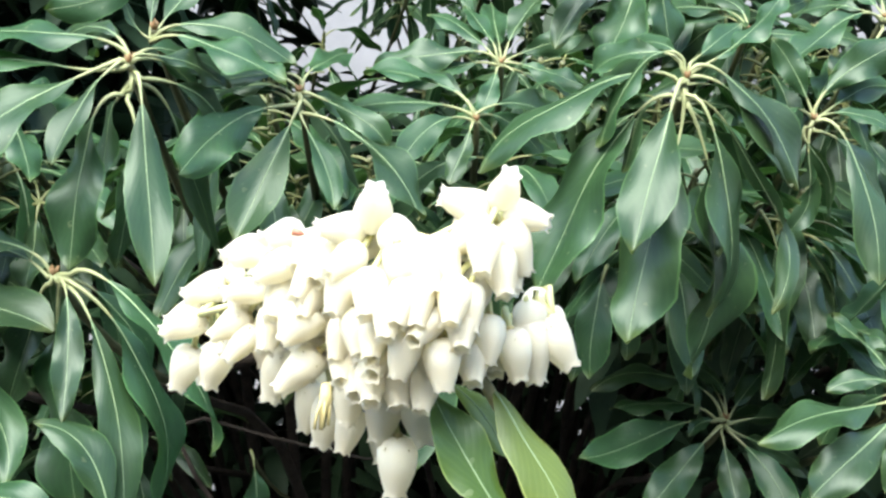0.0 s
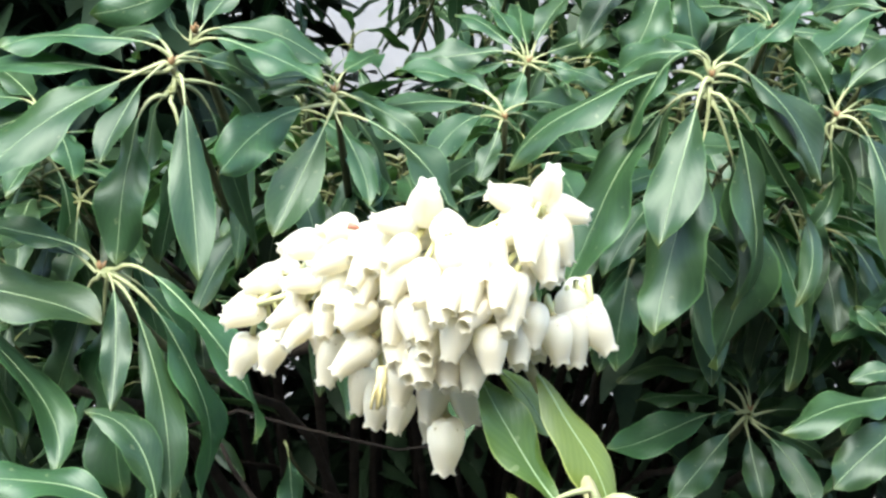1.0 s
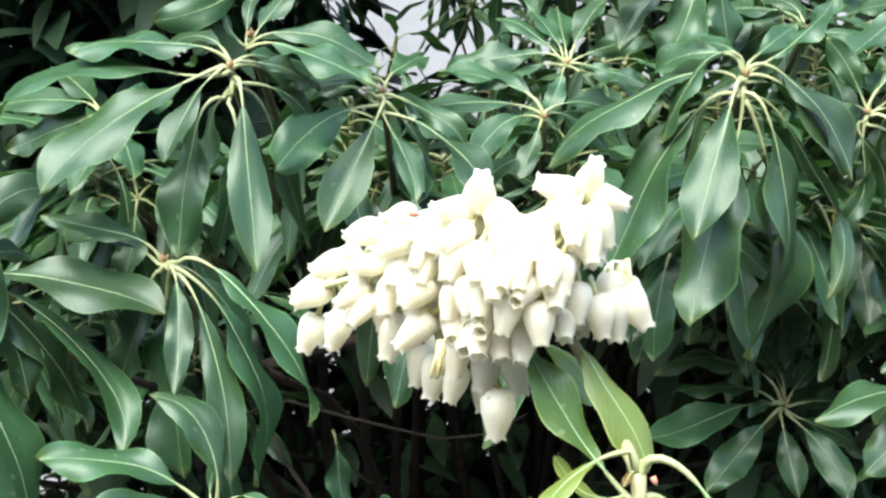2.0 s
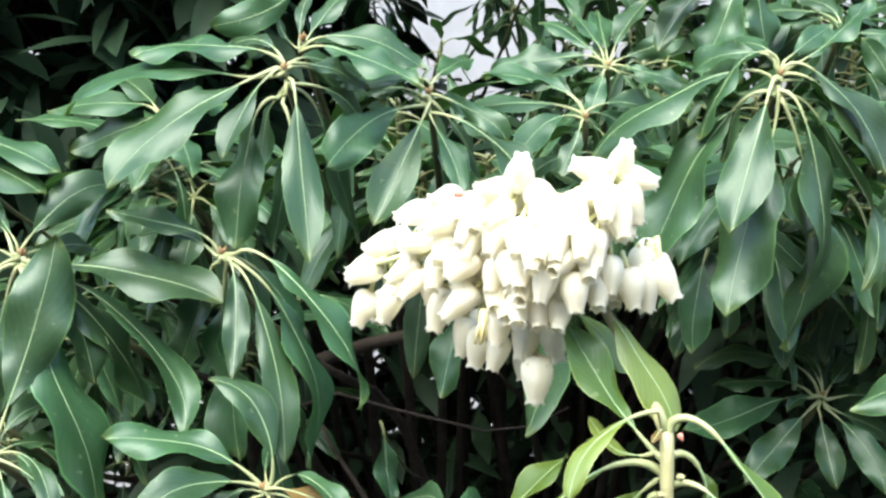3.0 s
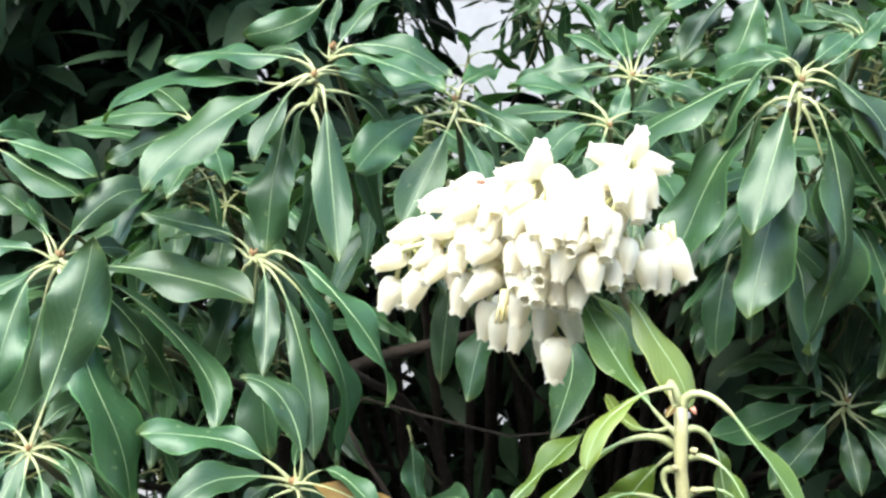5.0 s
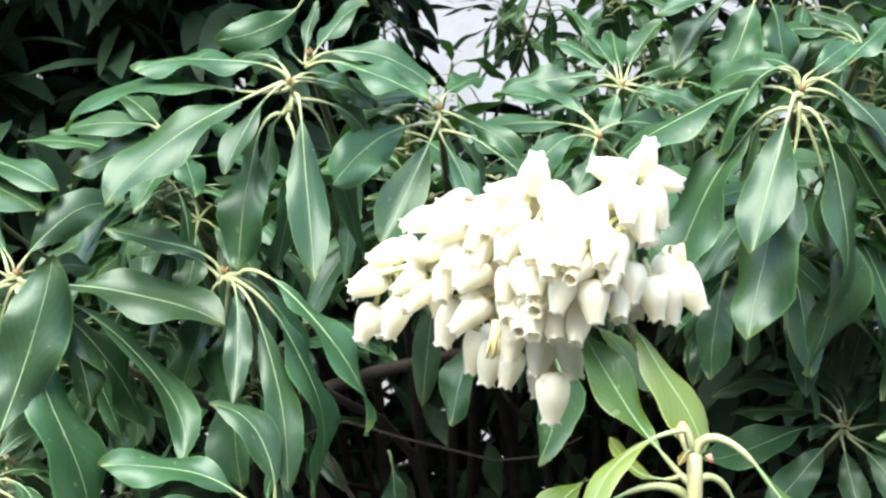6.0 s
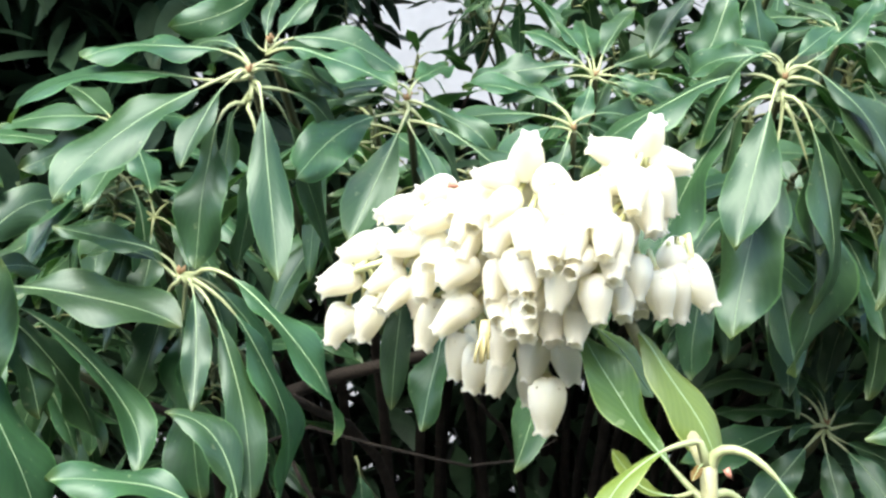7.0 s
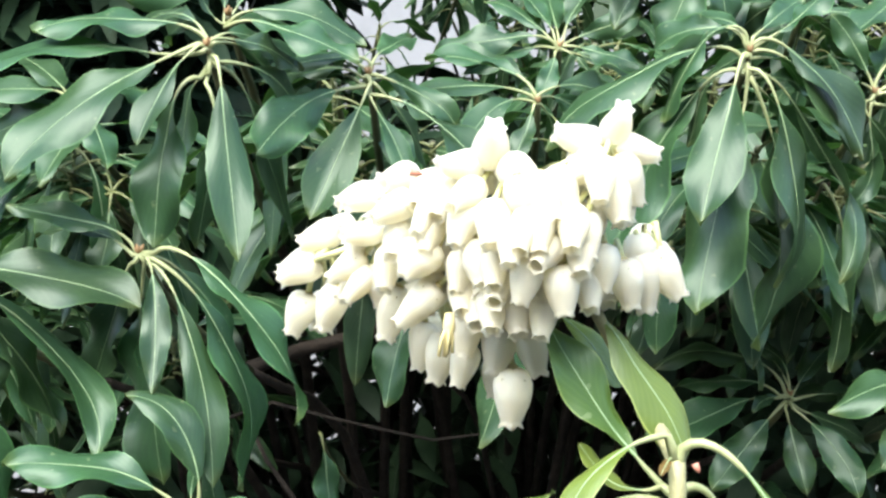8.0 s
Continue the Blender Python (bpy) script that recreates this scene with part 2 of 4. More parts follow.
def wild_shoot(x, y, z, rnd, leaves=10, size=1.0, **how):
    """A whorl whose leaves spread as they do on this shrub."""
    s = shoot(x, y, z, rib=SHADE_RIB, **how)
    a = rnd.uniform(0, 360)
    for k in range(leaves):
        a += 137.5 + rnd.uniform(-15, 15)
        leaf(s, a % 360, rnd.uniform(0, 50) + (25 if k > leaves - 3 else 0), size * rnd.uniform(58, 78), size * rnd.uniform(11, 15), rnd.uniform(50, 105), rnd.uniform(-20, 20), rnd.uniform(0.15, 0.5), rnd.uniform(-25, 25),
             at=(x, y, z - 0.02 * (1 - k / leaves)))
    return s


# ---- ground and wall ----
def sheet(name, place, w, h, m, cells=60, rough=0.0, **tags):
    bm = bmesh.new()
    bmesh.ops.create_grid(bm, x_segments=cells, y_segments=cells, size=0.5)
    for v in bm.verts:
        v.co.x, v.co.y = v.co.x * w, v.co.y * h
        v.co.z += rough * noise.noise(v.co * 1.7)
    ob = new(name, mesh_of(name, bm, m))
    ob.location = place
    return tagged(ob, kind="structure", **tags)


sheet("ground", (0, 0, -0.01), 400, 400, SOIL, cells=80, label="dark bare soil under the shrubs", category="ground")
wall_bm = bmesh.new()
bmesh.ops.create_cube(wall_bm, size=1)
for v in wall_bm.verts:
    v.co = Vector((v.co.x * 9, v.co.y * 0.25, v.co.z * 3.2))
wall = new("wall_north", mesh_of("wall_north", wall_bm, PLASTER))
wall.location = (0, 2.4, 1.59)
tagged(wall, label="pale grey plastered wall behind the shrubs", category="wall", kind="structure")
# Wall behind the camera, never seen; added to block low front light.
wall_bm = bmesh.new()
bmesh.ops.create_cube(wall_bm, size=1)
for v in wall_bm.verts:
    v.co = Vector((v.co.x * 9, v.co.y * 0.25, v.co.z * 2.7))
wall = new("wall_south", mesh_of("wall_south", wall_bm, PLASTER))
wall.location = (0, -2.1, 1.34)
tagged(wall, label="unseen pale grey wall added behind the camera to block low light", category="wall", kind="structure")


# ---- shoots of the shrub ----
s = shoot(-0.0906, 0.3470, 1.2088)
leaf(s, turn=185, rise=61, length=54.0, width=15.3, droop=57, sway=1, hook=0.12, roll=-24, bend=7, lift=-28, at=(-0.0902, 0.3470, 1.2102))
leaf(s, turn=187, rise=-16, length=76.8, width=20.9, droop=-28, sway=9, hook=0.11, roll=-18, bend=-13, lift=-83, at=(-0.0922, 0.3470, 1.2074))
leaf(s, turn=207, rise=-22, length=71.1, width=20.2, droop=6, sway=19, hook=0.42, roll=-30, bend=-4, lift=-29, at=(-0.0934, 0.3470, 1.2098))
leaf(s, turn=234, rise=-27, length=42.1, width=10.1, droop=25, sway=27, hook=0.44, roll=0, bend=-2, lift=1, at=(-0.0930, 0.3470, 1.2094))
leaf(s, turn=220, rise=20, length=56.7, width=16.3, droop=99, sway=28, hook=0.11, roll=-16, bend=13, lift=5, at=(-0.0932, 0.3470, 1.1996))
leaf(s, turn=293, rise=21, length=67.5, width=13.3, droop=93, sway=-0, hook=0.07, roll=0, bend=-4, lift=16, at=(-0.0886, 0.3470, 1.2058))
leaf(s, turn=323, rise=-45, length=54.2, width=11.8, droop=71, sway=-2, hook=0.24, roll=0, bend=1, lift=6, at=(-0.0916, 0.3470, 1.1980))
leaf(s, turn=40, rise=2, length=59.4, width=17.3, droop=46, sway=59, hook=0.58, roll=74, bend=-16, lift=-20, at=(-0.0874, 0.3470, 1.2043))
leaf(s, turn=59, rise=2, length=71.2, width=19.6, droop=74, sway=11, hook=0.15, roll=76, bend=10, lift=21, at=(-0.0879, 0.3470, 1.2029))
leaf(s, turn=54, rise=8, length=43.9, width=12.2, droop=47, sway=36, hook=0.49, roll=62, bend=-14, lift=1, at=(-0.0885, 0.3470, 1.2101))
leaf(s, turn=41, rise=4, length=35.2, width=10.1, droop=23, sway=14, hook=0.46, roll=52, bend=-4, lift=-20, at=(-0.0889, 0.3470, 1.2113))
leaf(s, turn=145, rise=-2, length=41.1, width=11.9, droop=77, sway=-41, hook=0.33, roll=-98, bend=8, lift=12, at=(-0.0903, 0.3470, 1.2009))
leaf(s, turn=143, rise=57, length=36.5, width=10.3, droop=73, sway=-10, hook=0.58, roll=-38, bend=19, lift=-15, at=(-0.0909, 0.3470, 1.2117))
leaf(s, turn=64, rise=50, length=54.4, width=12.3, droop=67, sway=4, hook=0.20, roll=53)
leaf(s, turn=123, rise=68, length=63.2, width=11.2, droop=80, sway=-12, hook=0.20, roll=-74)
s = shoot(-0.0895, 0.3720, 1.2198)
leaf(s, turn=9, rise=60, length=49.2, width=14.3, droop=76, sway=-6, hook=0.19, roll=44, bend=-1, lift=-27, at=(-0.0902, 0.3720, 1.2164))
leaf(s, turn=340, rise=31, length=51.5, width=14.3, droop=61, sway=-7, hook=0.25, roll=24, bend=4, lift=14, at=(-0.0907, 0.3720, 1.2157))
leaf(s, turn=180, rise=25, length=17.5, width=4.8, droop=-50, sway=-11, hook=0.42, roll=-14, bend=-3, lift=5, at=(-0.0911, 0.3720, 1.2168))
leaf(s, turn=99, rise=56, length=36.6, width=5.2, droop=21, sway=-7, hook=0.35, roll=-8, bend=-19, lift=13, at=(-0.0911, 0.3720, 1.2164))
leaf(s, turn=68, rise=47, length=41.2, width=11.6, droop=13, sway=-7, hook=0.41, roll=8, bend=-18, lift=-4, at=(-0.0902, 0.3720, 1.2168))
leaf(s, turn=193, rise=-78, length=39.9, width=12.4, droop=-75, sway=-1, hook=0.50, roll=-86, bend=-6, lift=-6, at=(-0.0895, 0.3720, 1.2437))
s = shoot(-0.0460, 0.3860, 1.2006)
leaf(s, turn=246, rise=-47, length=54.8, width=15.9, droop=6, sway=-14, hook=0.33, roll=-28, bend=4, lift=0, at=(-0.0454, 0.3860, 1.1981))
leaf(s, turn=208, rise=0, length=55.0, width=17.1, droop=34, sway=66, hook=0.57, roll=-46, bend=-31, lift=-3, at=(-0.0476, 0.3860, 1.1965))
leaf(s, turn=184, rise=126, length=40.6, width=11.3, droop=136, sway=5, hook=0.09, roll=-30, bend=2, lift=-4, at=(-0.0454, 0.3860, 1.2020))
leaf(s, turn=151, rise=37, length=43.8, width=12.1, droop=50, sway=7, hook=0.27, roll=-34, bend=1, lift=-7, at=(-0.0480, 0.3860, 1.1994))
leaf(s, turn=144, rise=45, length=38.1, width=10.5, droop=71, sway=7, hook=0.32, roll=-40, bend=5, lift=4, at=(-0.0489, 0.3860, 1.1973))
leaf(s, turn=5, rise=-22, length=32.1, width=9.3, droop=2, sway=-7, hook=0.36, roll=68, bend=-2, lift=-45, at=(-0.0428, 0.3860, 1.2003))
leaf(s, turn=38, rise=25, length=34.5, width=9.9, droop=70, sway=32, hook=0.50, roll=70, bend=-6, lift=-2, at=(-0.0467, 0.3860, 1.1982))
leaf(s, turn=343, rise=-3, length=60.9, width=16.6, droop=44, sway=-40, hook=0.58, roll=0, bend=9, lift=-6, at=(-0.0457, 0.3860, 1.1939))
leaf(s, turn=305, rise=-51, length=43.1, width=8.3, droop=-19, sway=-2, hook=0.27, roll=0, bend=-26, lift=-32, at=(-0.0464, 0.3860, 1.1949))
leaf(s, turn=26, rise=-44, length=42.1, width=11.9, droop=4, sway=54, hook=0.40, roll=62, bend=-13, lift=-25, at=(-0.0442, 0.3860, 1.1976))
leaf(s, turn=139, rise=50, length=56.1, width=11.2, droop=60, sway=-4, hook=0.21, roll=-43)
leaf(s, turn=76, rise=62, length=59.0, width=10.9, droop=55, sway=6, hook=0.14, roll=23)
s = shoot(0.0238, 0.4930, 1.2125)
leaf(s, turn=186, rise=65, length=54.3, width=15.8, droop=74, sway=2, hook=0.11, roll=-50, bend=1, lift=-10, at=(0.0223, 0.4930, 1.2130))
leaf(s, turn=10, rise=31, length=36.0, width=11.1, droop=17, sway=-0, hook=0.35, roll=80, bend=-1, lift=-0, at=(0.0254, 0.4930, 1.2135))
leaf(s, turn=329, rise=2, length=38.8, width=11.1, droop=23, sway=-1, hook=0.26, roll=34, bend=-0, lift=6, at=(0.0254, 0.4930, 1.2130))
leaf(s, turn=330, rise=-19, length=29.6, width=7.1, droop=31, sway=-28, hook=0.44, roll=0, bend=-16, lift=-14, at=(0.0244, 0.4930, 1.2119))
leaf(s, turn=261, rise=12, length=28.9, width=9.0, droop=57, sway=-29, hook=0.06, roll=-28, bend=2, lift=-6, at=(0.0223, 0.4930, 1.2109))
leaf(s, turn=5, rise=-14, length=42.6, width=11.7, droop=4, sway=-2, hook=0.34, roll=32, bend=-0, lift=-28, at=(0.0244, 0.4930, 1.2114))
leaf(s, turn=137, rise=47, length=42.9, width=12.1, droop=21, sway=4, hook=0.44, roll=-18, bend=17, lift=-17, at=(0.0218, 0.4930, 1.2135))
leaf(s, turn=113, rise=87, length=36.5, width=10.2, droop=58, sway=10, hook=0.12, roll=0, bend=3, lift=16, at=(0.0218, 0.4930, 1.2151))
leaf(s, turn=68, rise=61, length=45.2, width=13.0, droop=33, sway=-15, hook=0.41, roll=2, bend=-12, lift=6, at=(0.0249, 0.4930, 1.2145))
leaf(s, turn=188, rise=19, length=41.4, width=12.0, droop=44, sway=2, hook=0.24, roll=-34, bend=1, lift=3, at=(0.0213, 0.4930, 1.2120))
leaf(s, turn=96, rise=62, length=54.8, width=13.0, droop=36, sway=-4, hook=0.14, roll=23)
s = shoot(0.0132, 0.4550, 1.1898)
leaf(s, turn=185, rise=26, length=54.2, width=15.5, droop=39, sway=3, hook=0.45, roll=-26, bend=1, lift=3, at=(0.0106, 0.4550, 1.1926))
leaf(s, turn=149, rise=67, length=51.8, width=14.7, droop=51, sway=9, hook=0.13, roll=-22, bend=9, lift=-27, at=(0.0115, 0.4550, 1.1940))
leaf(s, turn=34, rise=21, length=43.3, width=12.3, droop=66, sway=13, hook=0.36, roll=84, bend=-4, lift=6, at=(0.0125, 0.4550, 1.1914))
leaf(s, turn=24, rise=32, length=50.7, width=14.5, droop=63, sway=36, hook=0.67, roll=60, bend=-30, lift=-9, at=(0.0130, 0.4550, 1.1926))
leaf(s, turn=208, rise=20, length=43.0, width=12.5, droop=71, sway=39, hook=0.52, roll=-42, bend=-13, lift=8, at=(0.0107, 0.4550, 1.1903))
leaf(s, turn=257, rise=1, length=32.2, width=9.3, droop=47, sway=-27, hook=0.06, roll=-6, bend=8, lift=-10, at=(0.0120, 0.4550, 1.1895))
leaf(s, turn=50, rise=-27, length=34.3, width=9.3, droop=37, sway=42, hook=0.45, roll=0, bend=-14, lift=1, at=(0.0138, 0.4550, 1.1895))
leaf(s, turn=132, rise=77, length=59.7, width=14.9, droop=72, sway=31, hook=0.23, roll=-28)
s = shoot(0.0821, 0.3960, 1.2066)
leaf(s, turn=192, rise=111, length=50.5, width=13.6, droop=174, sway=-6, hook=0.18, roll=-10, bend=-5, lift=-18, at=(0.0808, 0.3960, 1.2099))
leaf(s, turn=161, rise=104, length=43.7, width=12.4, droop=108, sway=-20, hook=0.09, roll=-54, bend=-34, lift=-57, at=(0.0800, 0.3960, 1.2103))
leaf(s, turn=180, rise=60, length=79.9, width=23.2, droop=81, sway=3, hook=0.10, roll=-16, bend=15, lift=-44, at=(0.0799, 0.3960, 1.2047))
leaf(s, turn=183, rise=53, length=87.2, width=25.2, droop=111, sway=22, hook=0.08, roll=-26, bend=-3, lift=-12, at=(0.0797, 0.3960, 1.1994))
leaf(s, turn=180, rise=25, length=35.4, width=9.0, droop=124, sway=33, hook=0.38, roll=0, bend=-2, lift=34, at=(0.0789, 0.3960, 1.2009))
leaf(s, turn=240, rise=-29, length=65.8, width=19.1, droop=29, sway=-5, hook=0.06, roll=-6, bend=4, lift=0, at=(0.0800, 0.3960, 1.2062))
leaf(s, turn=223, rise=-98, length=87.5, width=23.5, droop=-44, sway=14, hook=0.20, roll=0, bend=8, lift=-23, at=(0.0813, 0.3960, 1.2019))
leaf(s, turn=326, rise=16, length=81.1, width=22.6, droop=89, sway=34, hook=0.06, roll=34, bend=32, lift=-55, at=(0.0819, 0.3960, 1.2013))
leaf(s, turn=24, rise=25, length=90.5, width=10.3, droop=85, sway=-59, hook=0.09, roll=-42, bend=-156, lift=-3, at=(0.0824, 0.3960, 1.1995))
leaf(s, turn=15, rise=-61, length=96.7, width=26.8, droop=36, sway=-29, hook=0.70, roll=48, bend=19, lift=-21, at=(0.0828, 0.3960, 1.1982))
leaf(s, turn=357, rise=51, length=58.8, width=16.5, droop=97, sway=-10, hook=0.09, roll=38, bend=-9, lift=-34, at=(0.0834, 0.3960, 1.2099))
leaf(s, turn=356, rise=12, length=52.4, width=15.2, droop=71, sway=-8, hook=0.23, roll=26, bend=-6, lift=-9, at=(0.0832, 0.3960, 1.2073))
leaf(s, turn=37, rise=10, length=35.9, width=10.3, droop=23, sway=7, hook=0.40, roll=40, bend=-4, lift=-8, at=(0.0828, 0.3960, 1.1980))
leaf(s, turn=44, rise=29, length=33.0, width=9.6, droop=4, sway=2, hook=0.31, roll=50, bend=-2, lift=-0, at=(0.0830, 0.3960, 1.2118))
leaf(s, turn=2, rise=27, length=39.9, width=11.4, droop=-14, sway=13, hook=0.45, roll=18, bend=-1, lift=24, at=(0.0846, 0.3960, 1.2094))
leaf(s, turn=118, rise=57, length=30.9, width=8.8, droop=63, sway=5, hook=0.50, roll=-52, bend=10, lift=-16, at=(0.0808, 0.3960, 1.2112))
leaf(s, turn=13, rise=11, length=38.9, width=10.1, droop=52, sway=79, hook=0.65, roll=0, bend=-49, lift=-13, at=(0.0822, 0.3960, 1.2047))
leaf(s, turn=28, rise=-30, length=41.7, width=12.0, droop=10, sway=23, hook=0.42, roll=-6, bend=0, lift=-23, at=(0.0825, 0.3960, 1.1972))
leaf(s, turn=128, rise=76, length=59.4, width=15.8, droop=110, sway=-10, hook=0.30, roll=-58)
s = shoot(0.1383, 0.4400, 1.1922)
leaf(s, turn=11, rise=76, length=46.9, width=14.6, droop=49, sway=-6, hook=0.27, roll=70, bend=-3, lift=-5, at=(0.1382, 0.4400, 1.1949))
leaf(s, turn=163, rise=70, length=32.4, width=10.1, droop=9, sway=3, hook=0.41, roll=-86, bend=4, lift=-17, at=(0.1378, 0.4400, 1.1945))
leaf(s, turn=215, rise=38, length=37.0, width=10.4, droop=63, sway=13, hook=0.39, roll=-8, bend=-1, lift=2, at=(0.1374, 0.4400, 1.1933))
leaf(s, turn=358, rise=24, length=30.0, width=8.7, droop=43, sway=6, hook=0.57, roll=42, bend=-7, lift=-24, at=(0.1395, 0.4400, 1.1933))
leaf(s, turn=325, rise=38, length=70.6, width=15.1, droop=98, sway=-67, hook=0.07, roll=0, bend=4, lift=-15, at=(0.1396, 0.4400, 1.1920))
leaf(s, turn=165, rise=50, length=40.5, width=11.6, droop=182, sway=-53, hook=0.06, roll=-64, bend=-29, lift=80, at=(0.1372, 0.4400, 1.1897))
leaf(s, turn=142, rise=-80, length=44.4, width=9.4, droop=67, sway=-108, hook=1.20, roll=110, bend=-98, lift=28, at=(0.1373, 0.4400, 1.1887))
leaf(s, turn=15, rise=-4, length=52.7, width=14.9, droop=58, sway=35, hook=0.52, roll=80, bend=-13, lift=6, at=(0.1386, 0.4400, 1.1883))
leaf(s, turn=32, rise=32, length=50.2, width=14.2, droop=16, sway=17, hook=0.47, roll=24, bend=-37, lift=-36, at=(0.1400, 0.4400, 1.1929))
leaf(s, turn=64, rise=59, length=55.3, width=15.5, droop=36, sway=-9, hook=0.14, roll=-15)
s = shoot(0.1284, 0.5070, 1.2277)
leaf(s, turn=177, rise=89, length=56.3, width=15.1, droop=97, sway=4, hook=0.18, roll=-24, bend=3, lift=-10, at=(0.1284, 0.5070, 1.2270))
leaf(s, turn=177, rise=59, length=44.1, width=12.8, droop=84, sway=4, hook=0.36, roll=-28, bend=3, lift=12, at=(0.1284, 0.5070, 1.2275))
leaf(s, turn=101, rise=76, length=38.5, width=11.0, droop=64, sway=38, hook=0.29, roll=-28, bend=14, lift=6, at=(0.1288, 0.5070, 1.2284))
leaf(s, turn=0, rise=13, length=32.9, width=9.6, droop=24, sway=-2, hook=0.35, roll=44, bend=0, lift=-10, at=(0.1294, 0.5070, 1.2261))
leaf(s, turn=141, rise=-32, length=34.1, width=9.9, droop=2, sway=-25, hook=0.35, roll=-102, bend=-2, lift=-30, at=(0.1276, 0.5070, 1.2246))
leaf(s, turn=39, rise=34, length=42.1, width=12.2, droop=23, sway=6, hook=0.47, roll=42, bend=-9, lift=1, at=(0.1302, 0.5070, 1.2289))
leaf(s, turn=30, rise=-19, length=40.3, width=11.5, droop=11, sway=14, hook=0.42, roll=-26, bend=-5, lift=-9, at=(0.1304, 0.5070, 1.2251))
leaf(s, turn=144, rise=53, length=43.2, width=12.5, droop=116, sway=-12, hook=0.38, roll=-92, bend=31, lift=31, at=(0.1260, 0.5070, 1.2265))
s = shoot(0.1728, 0.4700, 1.2317)
leaf(s, turn=208, rise=57, length=54.2, width=15.3, droop=87, sway=3, hook=0.14, roll=-18, bend=11, lift=-1, at=(0.1714, 0.4700, 1.2303))
leaf(s, turn=229, rise=-42, length=41.9, width=11.9, droop=-30, sway=-14, hook=0.35, roll=-24, bend=2, lift=-20, at=(0.1725, 0.4700, 1.2273))
leaf(s, turn=143, rise=26, length=37.3, width=10.6, droop=24, sway=-10, hook=0.55, roll=-38, bend=12, lift=-37, at=(0.1706, 0.4700, 1.2321))
leaf(s, turn=355, rise=-4, length=19.5, width=6.0, droop=47, sway=1, hook=0.42, roll=96, bend=-2, lift=7, at=(0.1741, 0.4700, 1.2299))
leaf(s, turn=105, rise=39, length=29.0, width=8.4, droop=15, sway=-1, hook=0.37, roll=-38, bend=1, lift=1, at=(0.1721, 0.4700, 1.2332))
leaf(s, turn=80, rise=52, length=49.6, width=15.6, droop=17, sway=9, hook=0.18, roll=6)
s = shoot(0.1210, 0.4800, 1.0653, label="shaded whorl of narrow dark leaves low in the shrub")
leaf(s, turn=176, rise=51, length=46.6, width=13.3, droop=65, sway=7, hook=0.32, roll=-10, bend=1, lift=3, at=(0.1164, 0.4800, 1.0653))
leaf(s, turn=173, rise=80, length=64.0, width=17.7, droop=75, sway=4, hook=0.24, roll=-12, bend=16, lift=-46, at=(0.1188, 0.4800, 1.0668))
leaf(s, turn=83, rise=82, length=41.2, width=9.9, droop=72, sway=68, hook=0.30, roll=0, bend=18, lift=5, at=(0.1207, 0.4800, 1.0668))
leaf(s, turn=198, rise=13, length=65.6, width=19.1, droop=43, sway=19, hook=0.37, roll=-32, bend=-20, lift=36, at=(0.1155, 0.4800, 1.0643))
leaf(s, turn=222, rise=-23, length=52.2, width=15.5, droop=14, sway=-10, hook=0.29, roll=-40, bend=6, lift=2, at=(0.1176, 0.4800, 1.0613))
leaf(s, turn=272, rise=0, length=38.3, width=11.9, droop=52, sway=20, hook=0.06, roll=22, bend=-8, lift=-5, at=(0.1191, 0.4800, 1.0594))
leaf(s, turn=324, rise=-30, length=46.7, width=13.5, droop=7, sway=-28, hook=0.37, roll=34, bend=-18, lift=-27, at=(0.1224, 0.4800, 1.0599))
leaf(s, turn=22, rise=13, length=53.9, width=15.2, droop=34, sway=12, hook=0.50, roll=20, bend=-14, lift=-6, at=(0.1227, 0.4800, 1.0634))
leaf(s, turn=48, rise=43, length=31.8, width=9.2, droop=19, sway=-5, hook=0.36, roll=14, bend=-1, lift=3, at=(0.1221, 0.4800, 1.0658))
leaf(s, turn=201, rise=21, length=20.7, width=6.0, droop=38, sway=40, hook=0.54, roll=-28, bend=-9, lift=-19, at=(0.1184, 0.4800, 1.0643))
leaf(s, turn=26, rise=-34, length=56.2, width=16.1, droop=-13, sway=7, hook=0.14, roll=38, bend=-24, lift=-36, at=(0.1219, 0.4800, 1.0614))
leaf(s, turn=104, rise=67, length=54.0, width=8.0, droop=54, sway=15, hook=0.24, roll=-48)
s = shoot(0.1655, 0.4000, 1.0972, label="shaded whorl of narrow dark leaves low in the shrub")
leaf(s, turn=196, rise=-17, length=63.9, width=17.9, droop=-17, sway=26, hook=0.13, roll=-14, bend=-25, lift=-28, at=(0.1641, 0.4000, 1.0978))
leaf(s, turn=170, rise=33, length=28.9, width=8.4, droop=48, sway=27, hook=0.65, roll=-40, bend=-7, lift=-22, at=(0.1630, 0.4000, 1.1002))
leaf(s, turn=220, rise=-31, length=55.4, width=17.2, droop=-7, sway=-19, hook=0.31, roll=-42, bend=13, lift=-10, at=(0.1637, 0.4000, 1.0952))
leaf(s, turn=121, rise=41, length=37.9, width=10.7, droop=8, sway=6, hook=0.35, roll=-6, bend=9, lift=-8, at=(0.1630, 0.4000, 1.1002))
leaf(s, turn=99, rise=59, length=36.2, width=10.3, droop=44, sway=10, hook=0.63, roll=-4, bend=63, lift=-26, at=(0.1639, 0.4000, 1.1013))
leaf(s, turn=248, rise=19, length=39.9, width=10.0, droop=61, sway=-23, hook=0.06, roll=0, bend=9, lift=1, at=(0.1653, 0.4000, 1.0952))
leaf(s, turn=166, rise=-15, length=42.3, width=12.2, droop=35, sway=-69, hook=0.68, roll=-56, bend=30, lift=-19, at=(0.1646, 0.4000, 1.1003))
